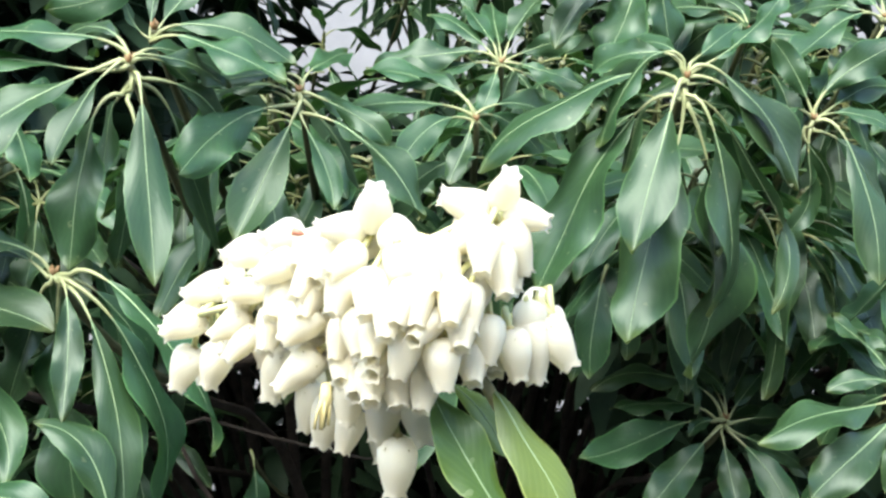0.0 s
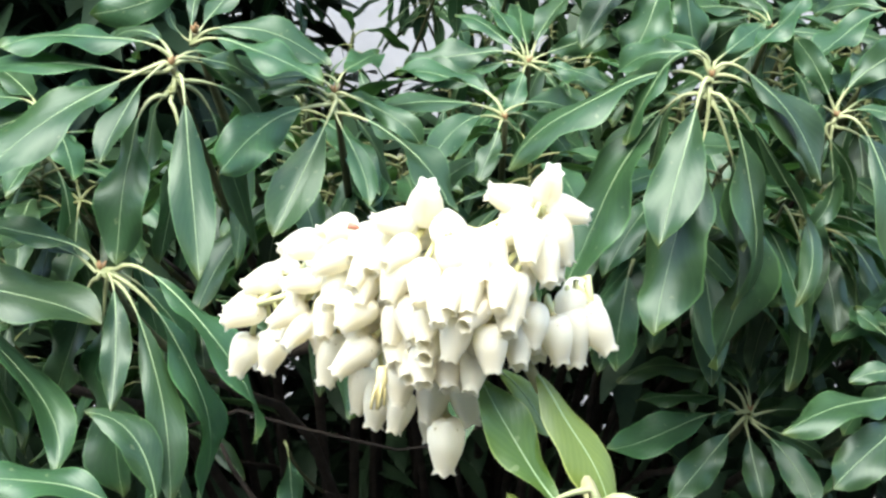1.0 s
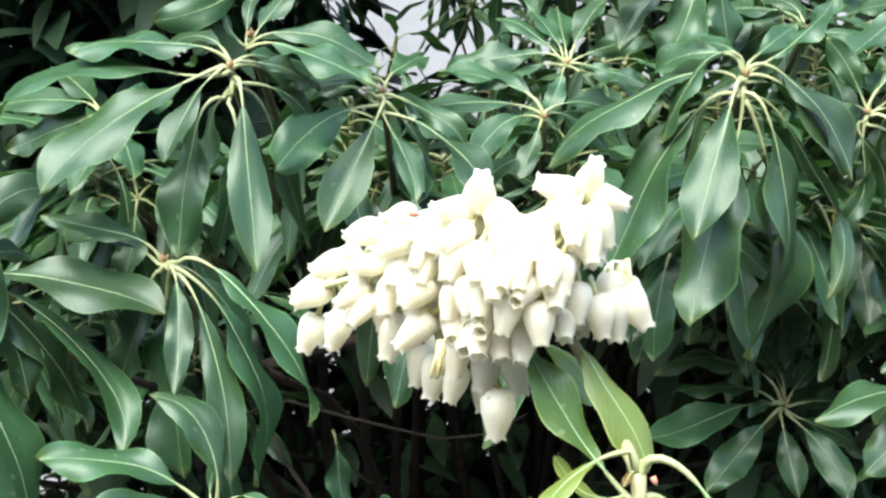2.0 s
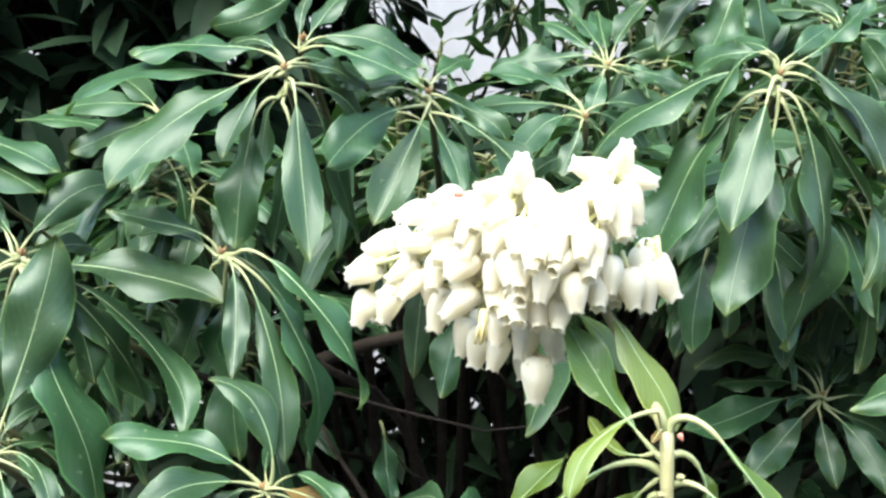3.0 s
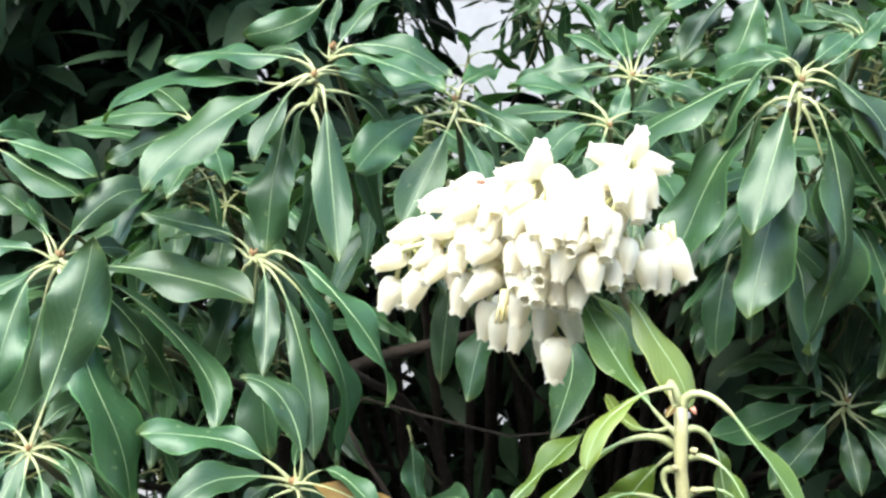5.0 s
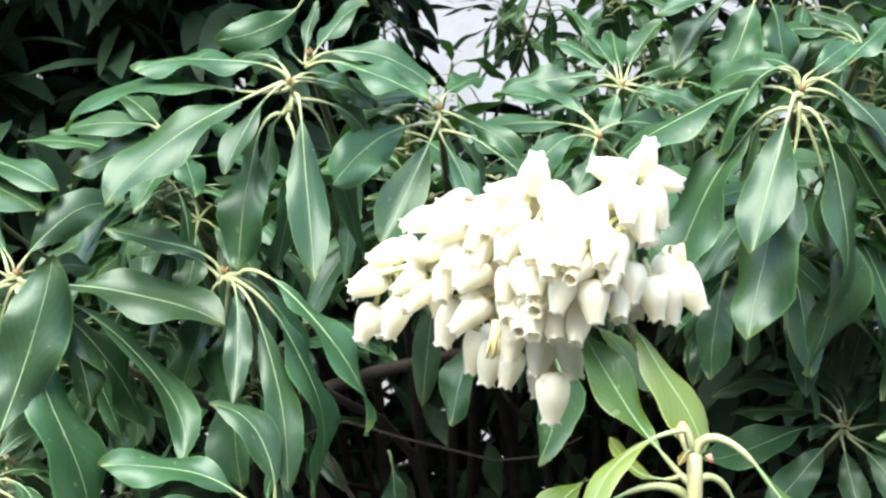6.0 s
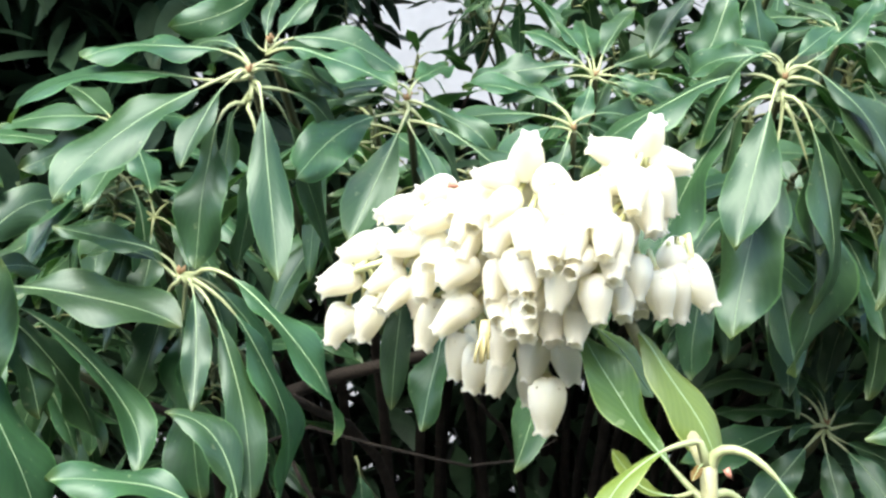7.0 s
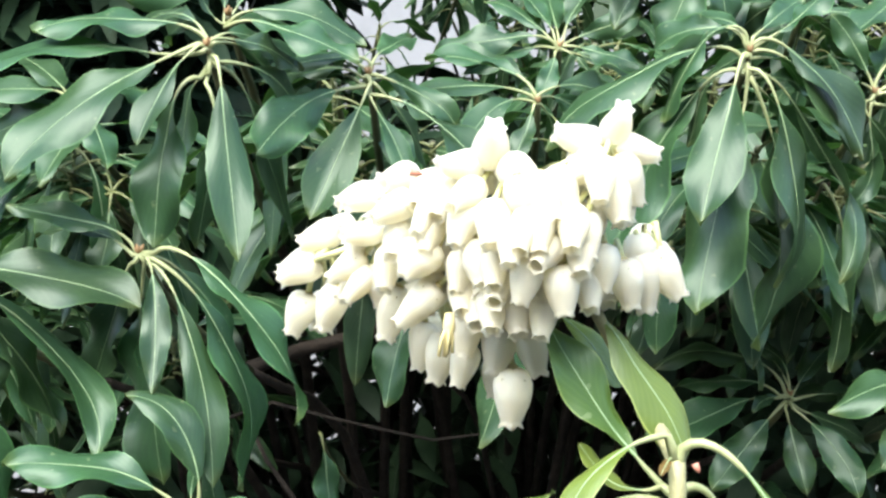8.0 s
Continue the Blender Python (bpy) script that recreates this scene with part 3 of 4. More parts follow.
leaf(s, turn=120, rise=57, length=55.3, width=14.7, droop=47, sway=-27, hook=0.26, roll=-6)
leaf(s, turn=88, rise=75, length=65.7, width=11.2, droop=58, sway=-18, hook=0.26, roll=14)
s = shoot(-0.1101, 0.3330, 1.1480)
leaf(s, turn=182, rise=83, length=41.7, width=11.7, droop=74, sway=4, hook=0.16, roll=-30, bend=2, lift=5, at=(-0.1111, 0.3330, 1.1482))
leaf(s, turn=152, rise=40, length=43.1, width=11.7, droop=52, sway=-6, hook=0.54, roll=-18, bend=16, lift=-4, at=(-0.1119, 0.3330, 1.1474))
leaf(s, turn=304, rise=26, length=46.2, width=8.7, droop=86, sway=-46, hook=0.11, roll=0, bend=16, lift=1, at=(-0.1083, 0.3330, 1.1463))
leaf(s, turn=115, rise=-30, length=73.3, width=20.9, droop=67, sway=60, hook=0.15, roll=-74, bend=24, lift=-2, at=(-0.1083, 0.3330, 1.1455))
leaf(s, turn=330, rise=-0, length=72.3, width=11.8, droop=60, sway=-41, hook=0.09, roll=0, bend=-10, lift=-11, at=(-0.1075, 0.3330, 1.1451))
leaf(s, turn=349, rise=-24, length=80.4, width=23.1, droop=52, sway=3, hook=0.35, roll=2, bend=18, lift=-37, at=(-0.1059, 0.3330, 1.1463))
leaf(s, turn=330, rise=39, length=78.0, width=17.2, droop=70, sway=-12, hook=0.10, roll=0, bend=75, lift=-75, at=(-0.1054, 0.3330, 1.1483))
leaf(s, turn=35, rise=-21, length=47.0, width=13.5, droop=50, sway=27, hook=0.52, roll=56, bend=-1, lift=7, at=(-0.1063, 0.3330, 1.1475))
leaf(s, turn=144, rise=-2, length=49.8, width=14.2, droop=63, sway=-2, hook=0.07, roll=-94, bend=5, lift=8, at=(-0.1112, 0.3330, 1.1455))
s = shoot(-0.1779, 0.3300, 1.1473)
leaf(s, turn=358, rise=-4, length=71.8, width=20.6, droop=-1, sway=-6, hook=0.28, roll=32, bend=3, lift=-29, at=(-0.1778, 0.3300, 1.1457))
leaf(s, turn=16, rise=83, length=44.1, width=13.7, droop=34, sway=47, hook=0.06, roll=66, bend=2, lift=-81, at=(-0.1790, 0.3300, 1.1473))
leaf(s, turn=2, rise=-8, length=92.6, width=13.1, droop=50, sway=8, hook=0.48, roll=0, bend=-117, lift=18, at=(-0.1787, 0.3300, 1.1443))
leaf(s, turn=313, rise=-40, length=88.1, width=25.4, droop=22, sway=50, hook=0.06, roll=0, bend=-11, lift=-22, at=(-0.1788, 0.3300, 1.1429))
leaf(s, turn=13, rise=-13, length=49.3, width=14.2, droop=80, sway=-49, hook=0.76, roll=10, bend=5, lift=19, at=(-0.1788, 0.3300, 1.1433))
leaf(s, turn=190, rise=-22, length=34.0, width=9.8, droop=6, sway=0, hook=0.28, roll=-38, bend=0, lift=5, at=(-0.1815, 0.3300, 1.1461))
leaf(s, turn=186, rise=40, length=34.2, width=9.6, droop=61, sway=-4, hook=0.58, roll=-36, bend=10, lift=-1, at=(-0.1815, 0.3300, 1.1469))
leaf(s, turn=132, rise=68, length=49.7, width=14.0, droop=53, sway=32, hook=0.22, roll=-12, bend=2, lift=12, at=(-0.1814, 0.3300, 1.1481))
leaf(s, turn=236, rise=4, length=53.7, width=16.6, droop=79, sway=23, hook=0.20, roll=-38, bend=10, lift=31, at=(-0.1816, 0.3300, 1.1443))
leaf(s, turn=156, rise=-54, length=65.4, width=18.8, droop=18, sway=21, hook=0.13, roll=-82, bend=19, lift=18, at=(-0.1805, 0.3300, 1.1429))
leaf(s, turn=153, rise=134, length=42.8, width=6.9, droop=109, sway=-67, hook=0.07, roll=0, bend=89, lift=-11, at=(-0.1798, 0.3300, 1.1481))
leaf(s, turn=56, rise=22, length=30.5, width=8.8, droop=28, sway=7, hook=0.51, roll=46, bend=-15, lift=-20, at=(-0.1786, 0.3300, 1.1469))
leaf(s, turn=348, rise=-30, length=74.5, width=20.8, droop=37, sway=129, hook=0.77, roll=52, bend=-57, lift=-8, at=(-0.1770, 0.3300, 1.1453))
s = shoot(-0.1786, 0.302, 1.0865)
leaf(s, turn=52, rise=67, length=72.6, width=21.3, droop=3, sway=12, hook=0.28, roll=46, bend=6, lift=11, at=(-0.1781, 0.3020, 1.0883))
leaf(s, turn=74, rise=60, length=36.4, width=10.3, droop=69, sway=-11, hook=0.70, roll=20, bend=-44, lift=-7, at=(-0.1773, 0.3020, 1.0879))
leaf(s, turn=53, rise=26, length=29.7, width=8.3, droop=59, sway=22, hook=0.59, roll=28, bend=-17, lift=-3, at=(-0.1769, 0.3020, 1.0871))
leaf(s, turn=356, rise=23, length=47.9, width=6.9, droop=80, sway=-104, hook=0.62, roll=0, bend=72, lift=-6, at=(-0.1769, 0.3020, 1.0871))
leaf(s, turn=350, rise=-11, length=46.6, width=7.5, droop=17, sway=-58, hook=0.49, roll=0, bend=18, lift=-25, at=(-0.1766, 0.3020, 1.0856))
leaf(s, turn=317, rise=-11, length=43.7, width=7.7, droop=47, sway=-46, hook=0.30, roll=0, bend=10, lift=-4, at=(-0.1779, 0.3020, 1.0844))
leaf(s, turn=288, rise=-21, length=39.9, width=8.3, droop=36, sway=-27, hook=0.30, roll=0, bend=15, lift=-2, at=(-0.1791, 0.3020, 1.0843))
leaf(s, turn=245, rise=-28, length=31.3, width=9.0, droop=-8, sway=1, hook=0.23, roll=-8, bend=9, lift=-21, at=(-0.1802, 0.3020, 1.0851))
leaf(s, turn=188, rise=26, length=31.7, width=9.2, droop=44, sway=-11, hook=0.65, roll=-56, bend=23, lift=-14, at=(-0.1801, 0.3020, 1.0870))
leaf(s, turn=244, rise=17, length=29.4, width=6.6, droop=65, sway=36, hook=0.48, roll=0, bend=-11, lift=5, at=(-0.1802, 0.3020, 1.0863))
leaf(s, turn=149, rise=51, length=38.9, width=11.2, droop=86, sway=-15, hook=0.50, roll=-36, bend=30, lift=19, at=(-0.1793, 0.3020, 1.0882))
s = shoot(-0.0894, 0.3, 1.0787)
leaf(s, turn=142, rise=111, length=43.6, width=12.6, droop=69, sway=7, hook=0.51, roll=-22, bend=46, lift=-41, at=(-0.0869, 0.3000, 1.0808))
leaf(s, turn=180, rise=48, length=52.8, width=15.0, droop=44, sway=5, hook=0.56, roll=-26, bend=9, lift=-15, at=(-0.0903, 0.3000, 1.0803))
leaf(s, turn=203, rise=21, length=44.4, width=12.8, droop=25, sway=46, hook=0.64, roll=-34, bend=-16, lift=-45, at=(-0.0906, 0.3000, 1.0799))
leaf(s, turn=347, rise=54, length=43.5, width=8.6, droop=102, sway=-90, hook=0.71, roll=0, bend=108, lift=9, at=(-0.0862, 0.3000, 1.0793))
leaf(s, turn=116, rise=20, length=31.1, width=5.0, droop=-11, sway=-59, hook=0.35, roll=0, bend=22, lift=26, at=(-0.0880, 0.3000, 1.0804))
leaf(s, turn=338, rise=10, length=34.8, width=6.1, droop=46, sway=-61, hook=0.52, roll=0, bend=18, lift=-11, at=(-0.0866, 0.3000, 1.0774))
leaf(s, turn=289, rise=21, length=25.7, width=6.0, droop=56, sway=-15, hook=0.06, roll=0, bend=2, lift=-2, at=(-0.0877, 0.3000, 1.0766))
leaf(s, turn=224, rise=2, length=34.1, width=8.5, droop=36, sway=34, hook=0.50, roll=0, bend=-7, lift=-1, at=(-0.0896, 0.3000, 1.0769))
leaf(s, turn=187, rise=27, length=19.5, width=5.7, droop=80, sway=4, hook=0.51, roll=-40, bend=4, lift=4, at=(-0.0907, 0.3000, 1.0780))
leaf(s, turn=350, rise=-47, length=22.4, width=6.4, droop=10, sway=14, hook=0.31, roll=44, bend=2, lift=-1, at=(-0.0888, 0.3000, 1.0777))
leaf(s, turn=327, rise=25, length=46.9, width=12.8, droop=37, sway=7, hook=0.24, roll=32, blade=BROWN, label="withered orange-brown leaf")
s = shoot(-0.2212, 0.3600, 1.1860, thick=0.45)
leaf(s, turn=339, rise=18, length=62.2, width=14.4, droop=37, sway=-5, hook=0.25, roll=21)
leaf(s, turn=332, rise=10, length=62.0, width=14.7, droop=29, sway=-2, hook=0.06, roll=18)
leaf(s, turn=81, rise=37, length=49.9, width=13.5, droop=52, sway=16, hook=0.33, roll=67)
leaf(s, turn=293, rise=-4, length=39.6, width=15.5, droop=56, sway=1, hook=0.06, roll=23)
leaf(s, turn=153, rise=21, length=57.8, width=15.8, droop=47, sway=12, hook=0.27, roll=-74)
s = shoot(-0.1631, 0.4300, 1.1921)
leaf(s, turn=128, rise=29, length=68.5, width=14.9, droop=36, sway=59, hook=0.27, roll=-40)
leaf(s, turn=125, rise=-0, length=60.7, width=15.7, droop=20, sway=60, hook=0.24, roll=-59)
leaf(s, turn=291, rise=10, length=50.8, width=13.5, droop=47, sway=-38, hook=0.06, roll=3)
leaf(s, turn=317, rise=10, length=47.8, width=12.3, droop=50, sway=-24, hook=0.20, roll=-15)
leaf(s, turn=124, rise=33, length=55.5, width=13.1, droop=16, sway=16, hook=0.21, roll=-14)
leaf(s, turn=65, rise=45, length=43.7, width=13.0, droop=53, sway=8, hook=0.27, roll=52)
s = shoot(-0.1591, 0.4600, 1.1550, buds=False, thick=0.4, rib=SHADE_RIB)
leaf(s, turn=124, rise=67, length=59.8, width=12.5, droop=41, sway=1, hook=0.19, roll=13)
leaf(s, turn=56, rise=59, length=49.3, width=15.2, droop=79, sway=19, hook=0.33, roll=55)
leaf(s, turn=158, rise=-13, length=54.4, width=15.1, droop=-4, sway=-12, hook=0.19, roll=-50)
leaf(s, turn=271, rise=-10, length=37.7, width=14.4, droop=63, sway=-30, hook=0.06, roll=-2)
leaf(s, turn=339, rise=23, length=47.4, width=13.3, droop=53, sway=-36, hook=0.06, roll=8)
leaf(s, turn=148, rise=32, length=54.8, width=13.8, droop=24, sway=-20, hook=0.23, roll=-22)
s = shoot(0.0784, 0.4700, 1.2509)
leaf(s, turn=246, rise=-0, length=50.1, width=20.3, droop=59, sway=-43, hook=0.06, roll=-15)
leaf(s, turn=181, rise=-2, length=55.7, width=12.0, droop=48, sway=59, hook=0.28, roll=-20)
leaf(s, turn=4, rise=-34, length=36.8, width=15.9, droop=51, sway=0, hook=0.27, roll=67)
leaf(s, turn=232, rise=24, length=52.3, width=13.7, droop=47, sway=-56, hook=0.24, roll=-44)
s = shoot(-0.0362, 0.4400, 1.1189, buds=False, thick=0.4, rib=SHADE_RIB)
leaf(s, turn=254, rise=-2, length=48.9, width=16.1, droop=59, sway=-11, hook=0.06, roll=2)
leaf(s, turn=306, rise=-4, length=65.9, width=19.5, droop=41, sway=-77, hook=0.26, roll=16, at=(-0.0105, 0.4400, 1.1080))
s = shoot(-0.0784, 0.4700, 1.0517, buds=False, thick=0.4, rib=SHADE_RIB)
leaf(s, turn=301, rise=4, length=38.4, width=12.0, droop=82, sway=7, hook=0.06, roll=-4)
s = shoot(0.0621, 0.4300, 1.1380, buds=False, thick=0.4, rib=SHADE_RIB)
leaf(s, turn=253, rise=-9, length=45.6, width=16.5, droop=80, sway=-46, hook=0.27, roll=-8)
s = shoot(0.1162, 0.4250, 1.1599, buds=False, thick=0.4, rib=SHADE_RIB)
leaf(s, turn=329, rise=-50, length=72.4, width=13.3, droop=51, sway=10, hook=0.37, roll=130)
s = shoot(-0.0379, 0.3700, 1.0423, buds=False, thick=0.4, rib=SHADE_RIB)
leaf(s, turn=110, rise=65, length=40.2, width=13.4, droop=89, sway=38, hook=0.27, roll=-37)
leaf(s, turn=232, rise=61, length=41.6, width=12.9, droop=55, sway=13, hook=0.30, roll=-34)
leaf(s, turn=61, rise=58, length=42.5, width=12.8, droop=89, sway=21, hook=0.29, roll=56)

# ---- flowering shoot ----
f_foot = Vector((0.03, 0.19, 0))
f_ob = tagged(new("flowering_shoot"), label="flowering pieris shoot with yellow-green drooping leaves and white bells", category="flowering branch")
f_ob.location = f_foot
f = {"_ob": f_ob, "_top": Vector((0.0193, 0.1470, 1.1451)), "_foot": f_foot, "_blade": YOUNG, "_rib": RIB}
bm = bmesh.new()
way = [(0.0079, 0.1580, 1.1667), (0.0124, 0.1635, 1.1578), (0.0160, 0.1595, 1.1514), (0.0182, 0.1520, 1.1475), (0.0193, 0.1470, 1.1451), (0.0193, 0.1460, 1.1408), (0.0194, 0.1460, 1.1351), (0.0199, 0.1460, 1.1300), (0.0208, 0.1465, 1.1255), (0.0220, 0.1485, 1.1135), (0.0235, 0.1515, 1.0935)]
tube(bm, [Vector(p) - f_foot for p in way], [0.0009, 0.0009, 0.0010, 0.0011, 0.0012, 0.0012, 0.0011, 0.0012, 0.0011, 0.0013, 0.0018], 9)
for k in ((0.0213, 0.1445, 1.1387), (0.0215, 0.1445, 1.1318), (0.0181, 0.1445, 1.1356)):
    tube(bm, [Vector(k) - f_foot, Vector(k) + Vector((0.0004, -0.0009, 0.0006)) - f_foot], [0.0008, 0.0003], 6)
f["_axis"] = [Vector(p) for p in way]
part("stem", mesh_of("stem", bm, STEM), f_ob)
bm = bmesh.new()
tube(bm, [Vector(p) - f_foot for p in ((0.0235, 0.1515, 1.0940), (0.026, 0.158, 1.0), (0.028, 0.172, 0.7), (0.03, 0.182, 0.3), f_foot)], [0.0018, 0.0024, 0.0034, 0.0045, 0.006], 8)
part("branch", mesh_of("branch", bm, BARK), f_ob)
leaf(f, turn=328, rise=-43, length=28.2, width=8.2, droop=6, sway=-9, hook=0.37, roll=12, bend=-9, lift=-16, at=(0.0075, 0.1630, 1.1660), blade=PALE, label="pale yellow-green leaf with a yellow rim")
leaf(f, turn=359, rise=-18, length=17.4, width=5.1, droop=41, sway=3, hook=0.41, roll=44, bend=-0, lift=-0, at=(0.0020, 0.1660, 1.1631), blade=PALE, label="pale yellow-green leaf with a yellow rim")
leaf(f, turn=152, rise=40, length=28.9, width=8.3, droop=-12, sway=-12, hook=1.20, roll=-16, bend=-3, lift=7, at=(0.0180, 0.1470, 1.1415))
leaf(f, turn=201, rise=4, length=23.6, width=4.7, droop=41, sway=22, hook=0.39, roll=0, bend=30, lift=-28, at=(0.0180, 0.1470, 1.1492), blade=PALE, label="pale yellow-green leaf with a yellow rim", stalk=0.22)
leaf(f, turn=341, rise=98, length=33.7, width=6.0, droop=155, sway=-5, hook=0.12, roll=0, bend=-16, lift=18, at=(0.0197, 0.1470, 1.1461), stalk=0.3)
leaf(f, turn=17, rise=87, length=22.0, width=6.2, droop=176, sway=-37, hook=0.17, roll=24, bend=-37, lift=30, at=(0.0196, 0.1470, 1.1405), stalk=0.3)
leaf(f, turn=340, rise=46, length=21.7, width=3.4, droop=132, sway=-36, hook=0.46, roll=0, bend=8, lift=29, at=(0.0198, 0.1470, 1.1361), stalk=0.3)
leaf(f, turn=4, rise=45, length=17.7, width=3.1, droop=87, sway=-95, hook=0.80, roll=0, bend=19, lift=-30, at=(0.0201, 0.1470, 1.1295), stalk=0.3)
leaf(f, turn=187, rise=54, length=32.6, width=7.4, droop=101, sway=8, hook=0.23, roll=0, bend=2, lift=-1, at=(0.0186, 0.1470, 1.1384), stalk=0.3)
leaf(f, turn=190, rise=42, length=22.5, width=3.7, droop=65, sway=63, hook=0.75, roll=0, bend=-35, lift=-19, at=(0.0178, 0.1470, 1.1277), stalk=0.3)
leaf(f, turn=159, rise=-36, length=22.1, width=6.9, droop=22, sway=-3, hook=0.31, roll=-88, bend=-1, lift=4, at=(0.0186, 0.1470, 1.1379))
leaf(f, turn=162, rise=32, length=19.4, width=2.7, droop=184, sway=-68, hook=0.14, roll=-102, bend=6, lift=27, at=(0.0183, 0.1470, 1.1346), stalk=0.3)
leaf(f, turn=172, rise=-33, length=14.4, width=3.9, droop=-80, sway=-50, hook=0.66, roll=0, bend=18, lift=5, at=(0.0174, 0.1470, 1.1422), blade=PALE, label="pale yellow-green leaf with a yellow rim")
leaf(f, turn=326, rise=55, length=12.4, width=2.3, droop=128, sway=-46, hook=0.42, roll=0, bend=10, lift=8, at=(0.0200, 0.1470, 1.1266), stalk=0.3)
leaf(f, turn=21, rise=48, length=24.5, width=6.9, droop=2, sway=-11, hook=0.34, roll=12, bend=-6, lift=-11, at=(-0.0138, 0.1470, 1.1227))
leaf(f, turn=240, rise=40, length=4.6, width=1.4, droop=70, sway=0, hook=0.25, roll=-16, at=(0.0187, 0.1470, 1.1459), blade=BROWN, label="small dry brown bract")

# ---- the flower cluster ----
bell_shapes = []
for k in range(5):
    rnd = random.Random(40 + k)
    fat, flare, bow = rnd.uniform(0.92, 1.1), rnd.uniform(0.92, 1.12), rnd.uniform(-0.04, 0.04)
    bm = bmesh.new()
    profile = [(0.0, 0.07), (0.015, 0.17), (0.06, 0.28), (0.14, 0.335), (0.26, 0.366), (0.40, 0.358), (0.56, 0.322), (0.72, 0.266), (0.84, 0.215), (0.91, 0.192), (0.97, 0.212 * flare), (0.96, 0.182 * flare), (0.90, 0.167), (0.74, 0.235), (0.5, 0.325)]
    sides, rings = 20, []
    for j, (h, r) in enumerate(profile):
        ring = []
        for i in range(sides):
            a = 2 * math.pi * i / sides
            lobe = math.cos(5 * a)
            rr = r * fat * (1 + 0.03 * lobe * (0.1 < h < 0.95) + (0.12 * lobe if 10 <= j <= 11 else 0))
            hh = h + (0.03 * lobe if 10 <= j <= 11 else 0)
            ring.append(bm.verts.new((rr * math.cos(a) + bow * math.sin(3.1 * h), rr * math.sin(a), -hh)))
        rings.append(ring)
    for a, b in zip(rings, rings[1:]):
        for i in range(sides):
            q = bm.faces.new((a[i], b[i], b[(i + 1) % sides], a[(i + 1) % sides]))
            q.smooth = True
    for i in range(5):
        a = 2 * math.pi * (i + 0.5) / 5
        d = Vector((math.cos(a), math.sin(a), 0))
        e = Vector((-d.y, d.x, 0))
        pts = [Vector((0, 0, 0.03)), d * 0.13 + e * 0.09 - Vector((0, 0, 0.01)), d * 0.36 - Vector((0, 0, 0.17)), d * 0.13 - e * 0.09 - Vector((0, 0, 0.01))]
        q = bm.faces.new([bm.verts.new(p) for p in pts])
        q.material_index, q.smooth = 1, True
    tube(bm, [Vector((0, 0, -0.02)), Vector((0, 0, 0.06))], [0.10, 0.07], 8, 1)
    bell_shapes.append(mesh_of("flower", bm, PETAL, CALYX))

START = Vector((0.0079, 0.1580, 1.1667))
axes = []
for end, arch in (((-0.0335, 0.1770, 1.1689), 0.005), ((-0.0208, 0.1670, 1.1790), 0.004), ((-0.0058, 0.1610, 1.1837), 0.003), ((0.0112, 0.1550, 1.1856), 0.001), ((0.0191, 0.1640, 1.1722), 0.003), ((-0.0154, 0.1680, 1.1651), 0.003), ((-0.0046, 0.1610, 1.1607), 0.002)):
    end = Vector(end)
    axes.append([START.lerp(end, t) + Vector((0, 0, arch * 4 * t * (1 - t))) for t in [i / 8 for i in range(9)]])
c_mesh = bmesh.new()
for line in axes:
    tube(c_mesh, [p - START for p in line], [0.0009 - 0.00005 * i for i in range(9)], 6)
bells = []


def bell(x, y, z, turn, dip, length):
    """One urn-shaped flower hung from its nearest stalk."""
    lean = random.Random(int((x + y + z) * 1e6))
    p, a, e = Vector((x, y, z)), radians(turn + lean.uniform(-5, 5)), radians(-dip + lean.uniform(-4, 4))
    d = Vector((math.cos(a) * math.cos(e), math.sin(a) * math.cos(e), math.sin(e)))
    near = min((q for line in axes for q in line[1:]), key=lambda q: (q - p).length)
    mid = (near + p) / 2 - d * 0.0015 + Vector((0, 0, 0.001))
    tube(c_mesh, [q - START for q in (near, mid, p)], [0.0005, 0.00045, 0.0005], 5)
    bells.append((p, d, length / 1000))


bell(-0.0332, 0.1802, 1.1680, turn=180, dip=24, length=7.7)
bell(-0.0358, 0.1830, 1.1624, turn=180, dip=65, length=7.8)
bell(-0.0302, 0.1794, 1.1642, turn=180, dip=74, length=8.3)
bell(-0.0251, 0.1718, 1.1705, turn=180, dip=34, length=7.4)
bell(-0.0298, 0.1801, 1.1734, turn=180, dip=21, length=7.6)
bell(-0.0222, 0.1718, 1.1742, turn=207, dip=6, length=7.0)
bell(-0.0221, 0.1734, 1.1799, turn=202, dip=19, length=7.0)
bell(-0.0169, 0.1683, 1.1831, turn=227, dip=12, length=7.0)
bell(-0.0171, 0.1651, 1.1800, turn=205, dip=27, length=7.0)
bell(-0.0133, 0.1603, 1.1800, turn=233, dip=39, length=7.0)
bell(-0.0241, 0.1718, 1.1683, turn=210, dip=50, length=7.0)
bell(-0.0226, 0.1721, 1.1692, turn=180, dip=87, length=7.4)
bell(-0.0197, 0.1719, 1.1654, turn=180, dip=75, length=9.0)
bell(-0.0131, 0.1583, 1.1736, turn=196, dip=43, length=7.0)
bell(-0.0133, 0.1603, 1.1674, turn=180, dip=45, length=8.3)
bell(-0.0125, 0.1709, 1.1582, turn=180, dip=80, length=8.4)
bell(-0.0090, 0.1617, 1.1634, turn=237, dip=80, length=7.2)
bell(-0.0051, 0.1551, 1.1676, turn=265, dip=47, length=7.0)
bell(-0.0041, 0.1620, 1.1616, turn=180, dip=79, length=8.1)
bell(-0.0001, 0.1621, 1.1623, turn=0, dip=77, length=9.0)
bell(-0.0025, 0.1620, 1.1549, turn=180, dip=88, length=9.0)
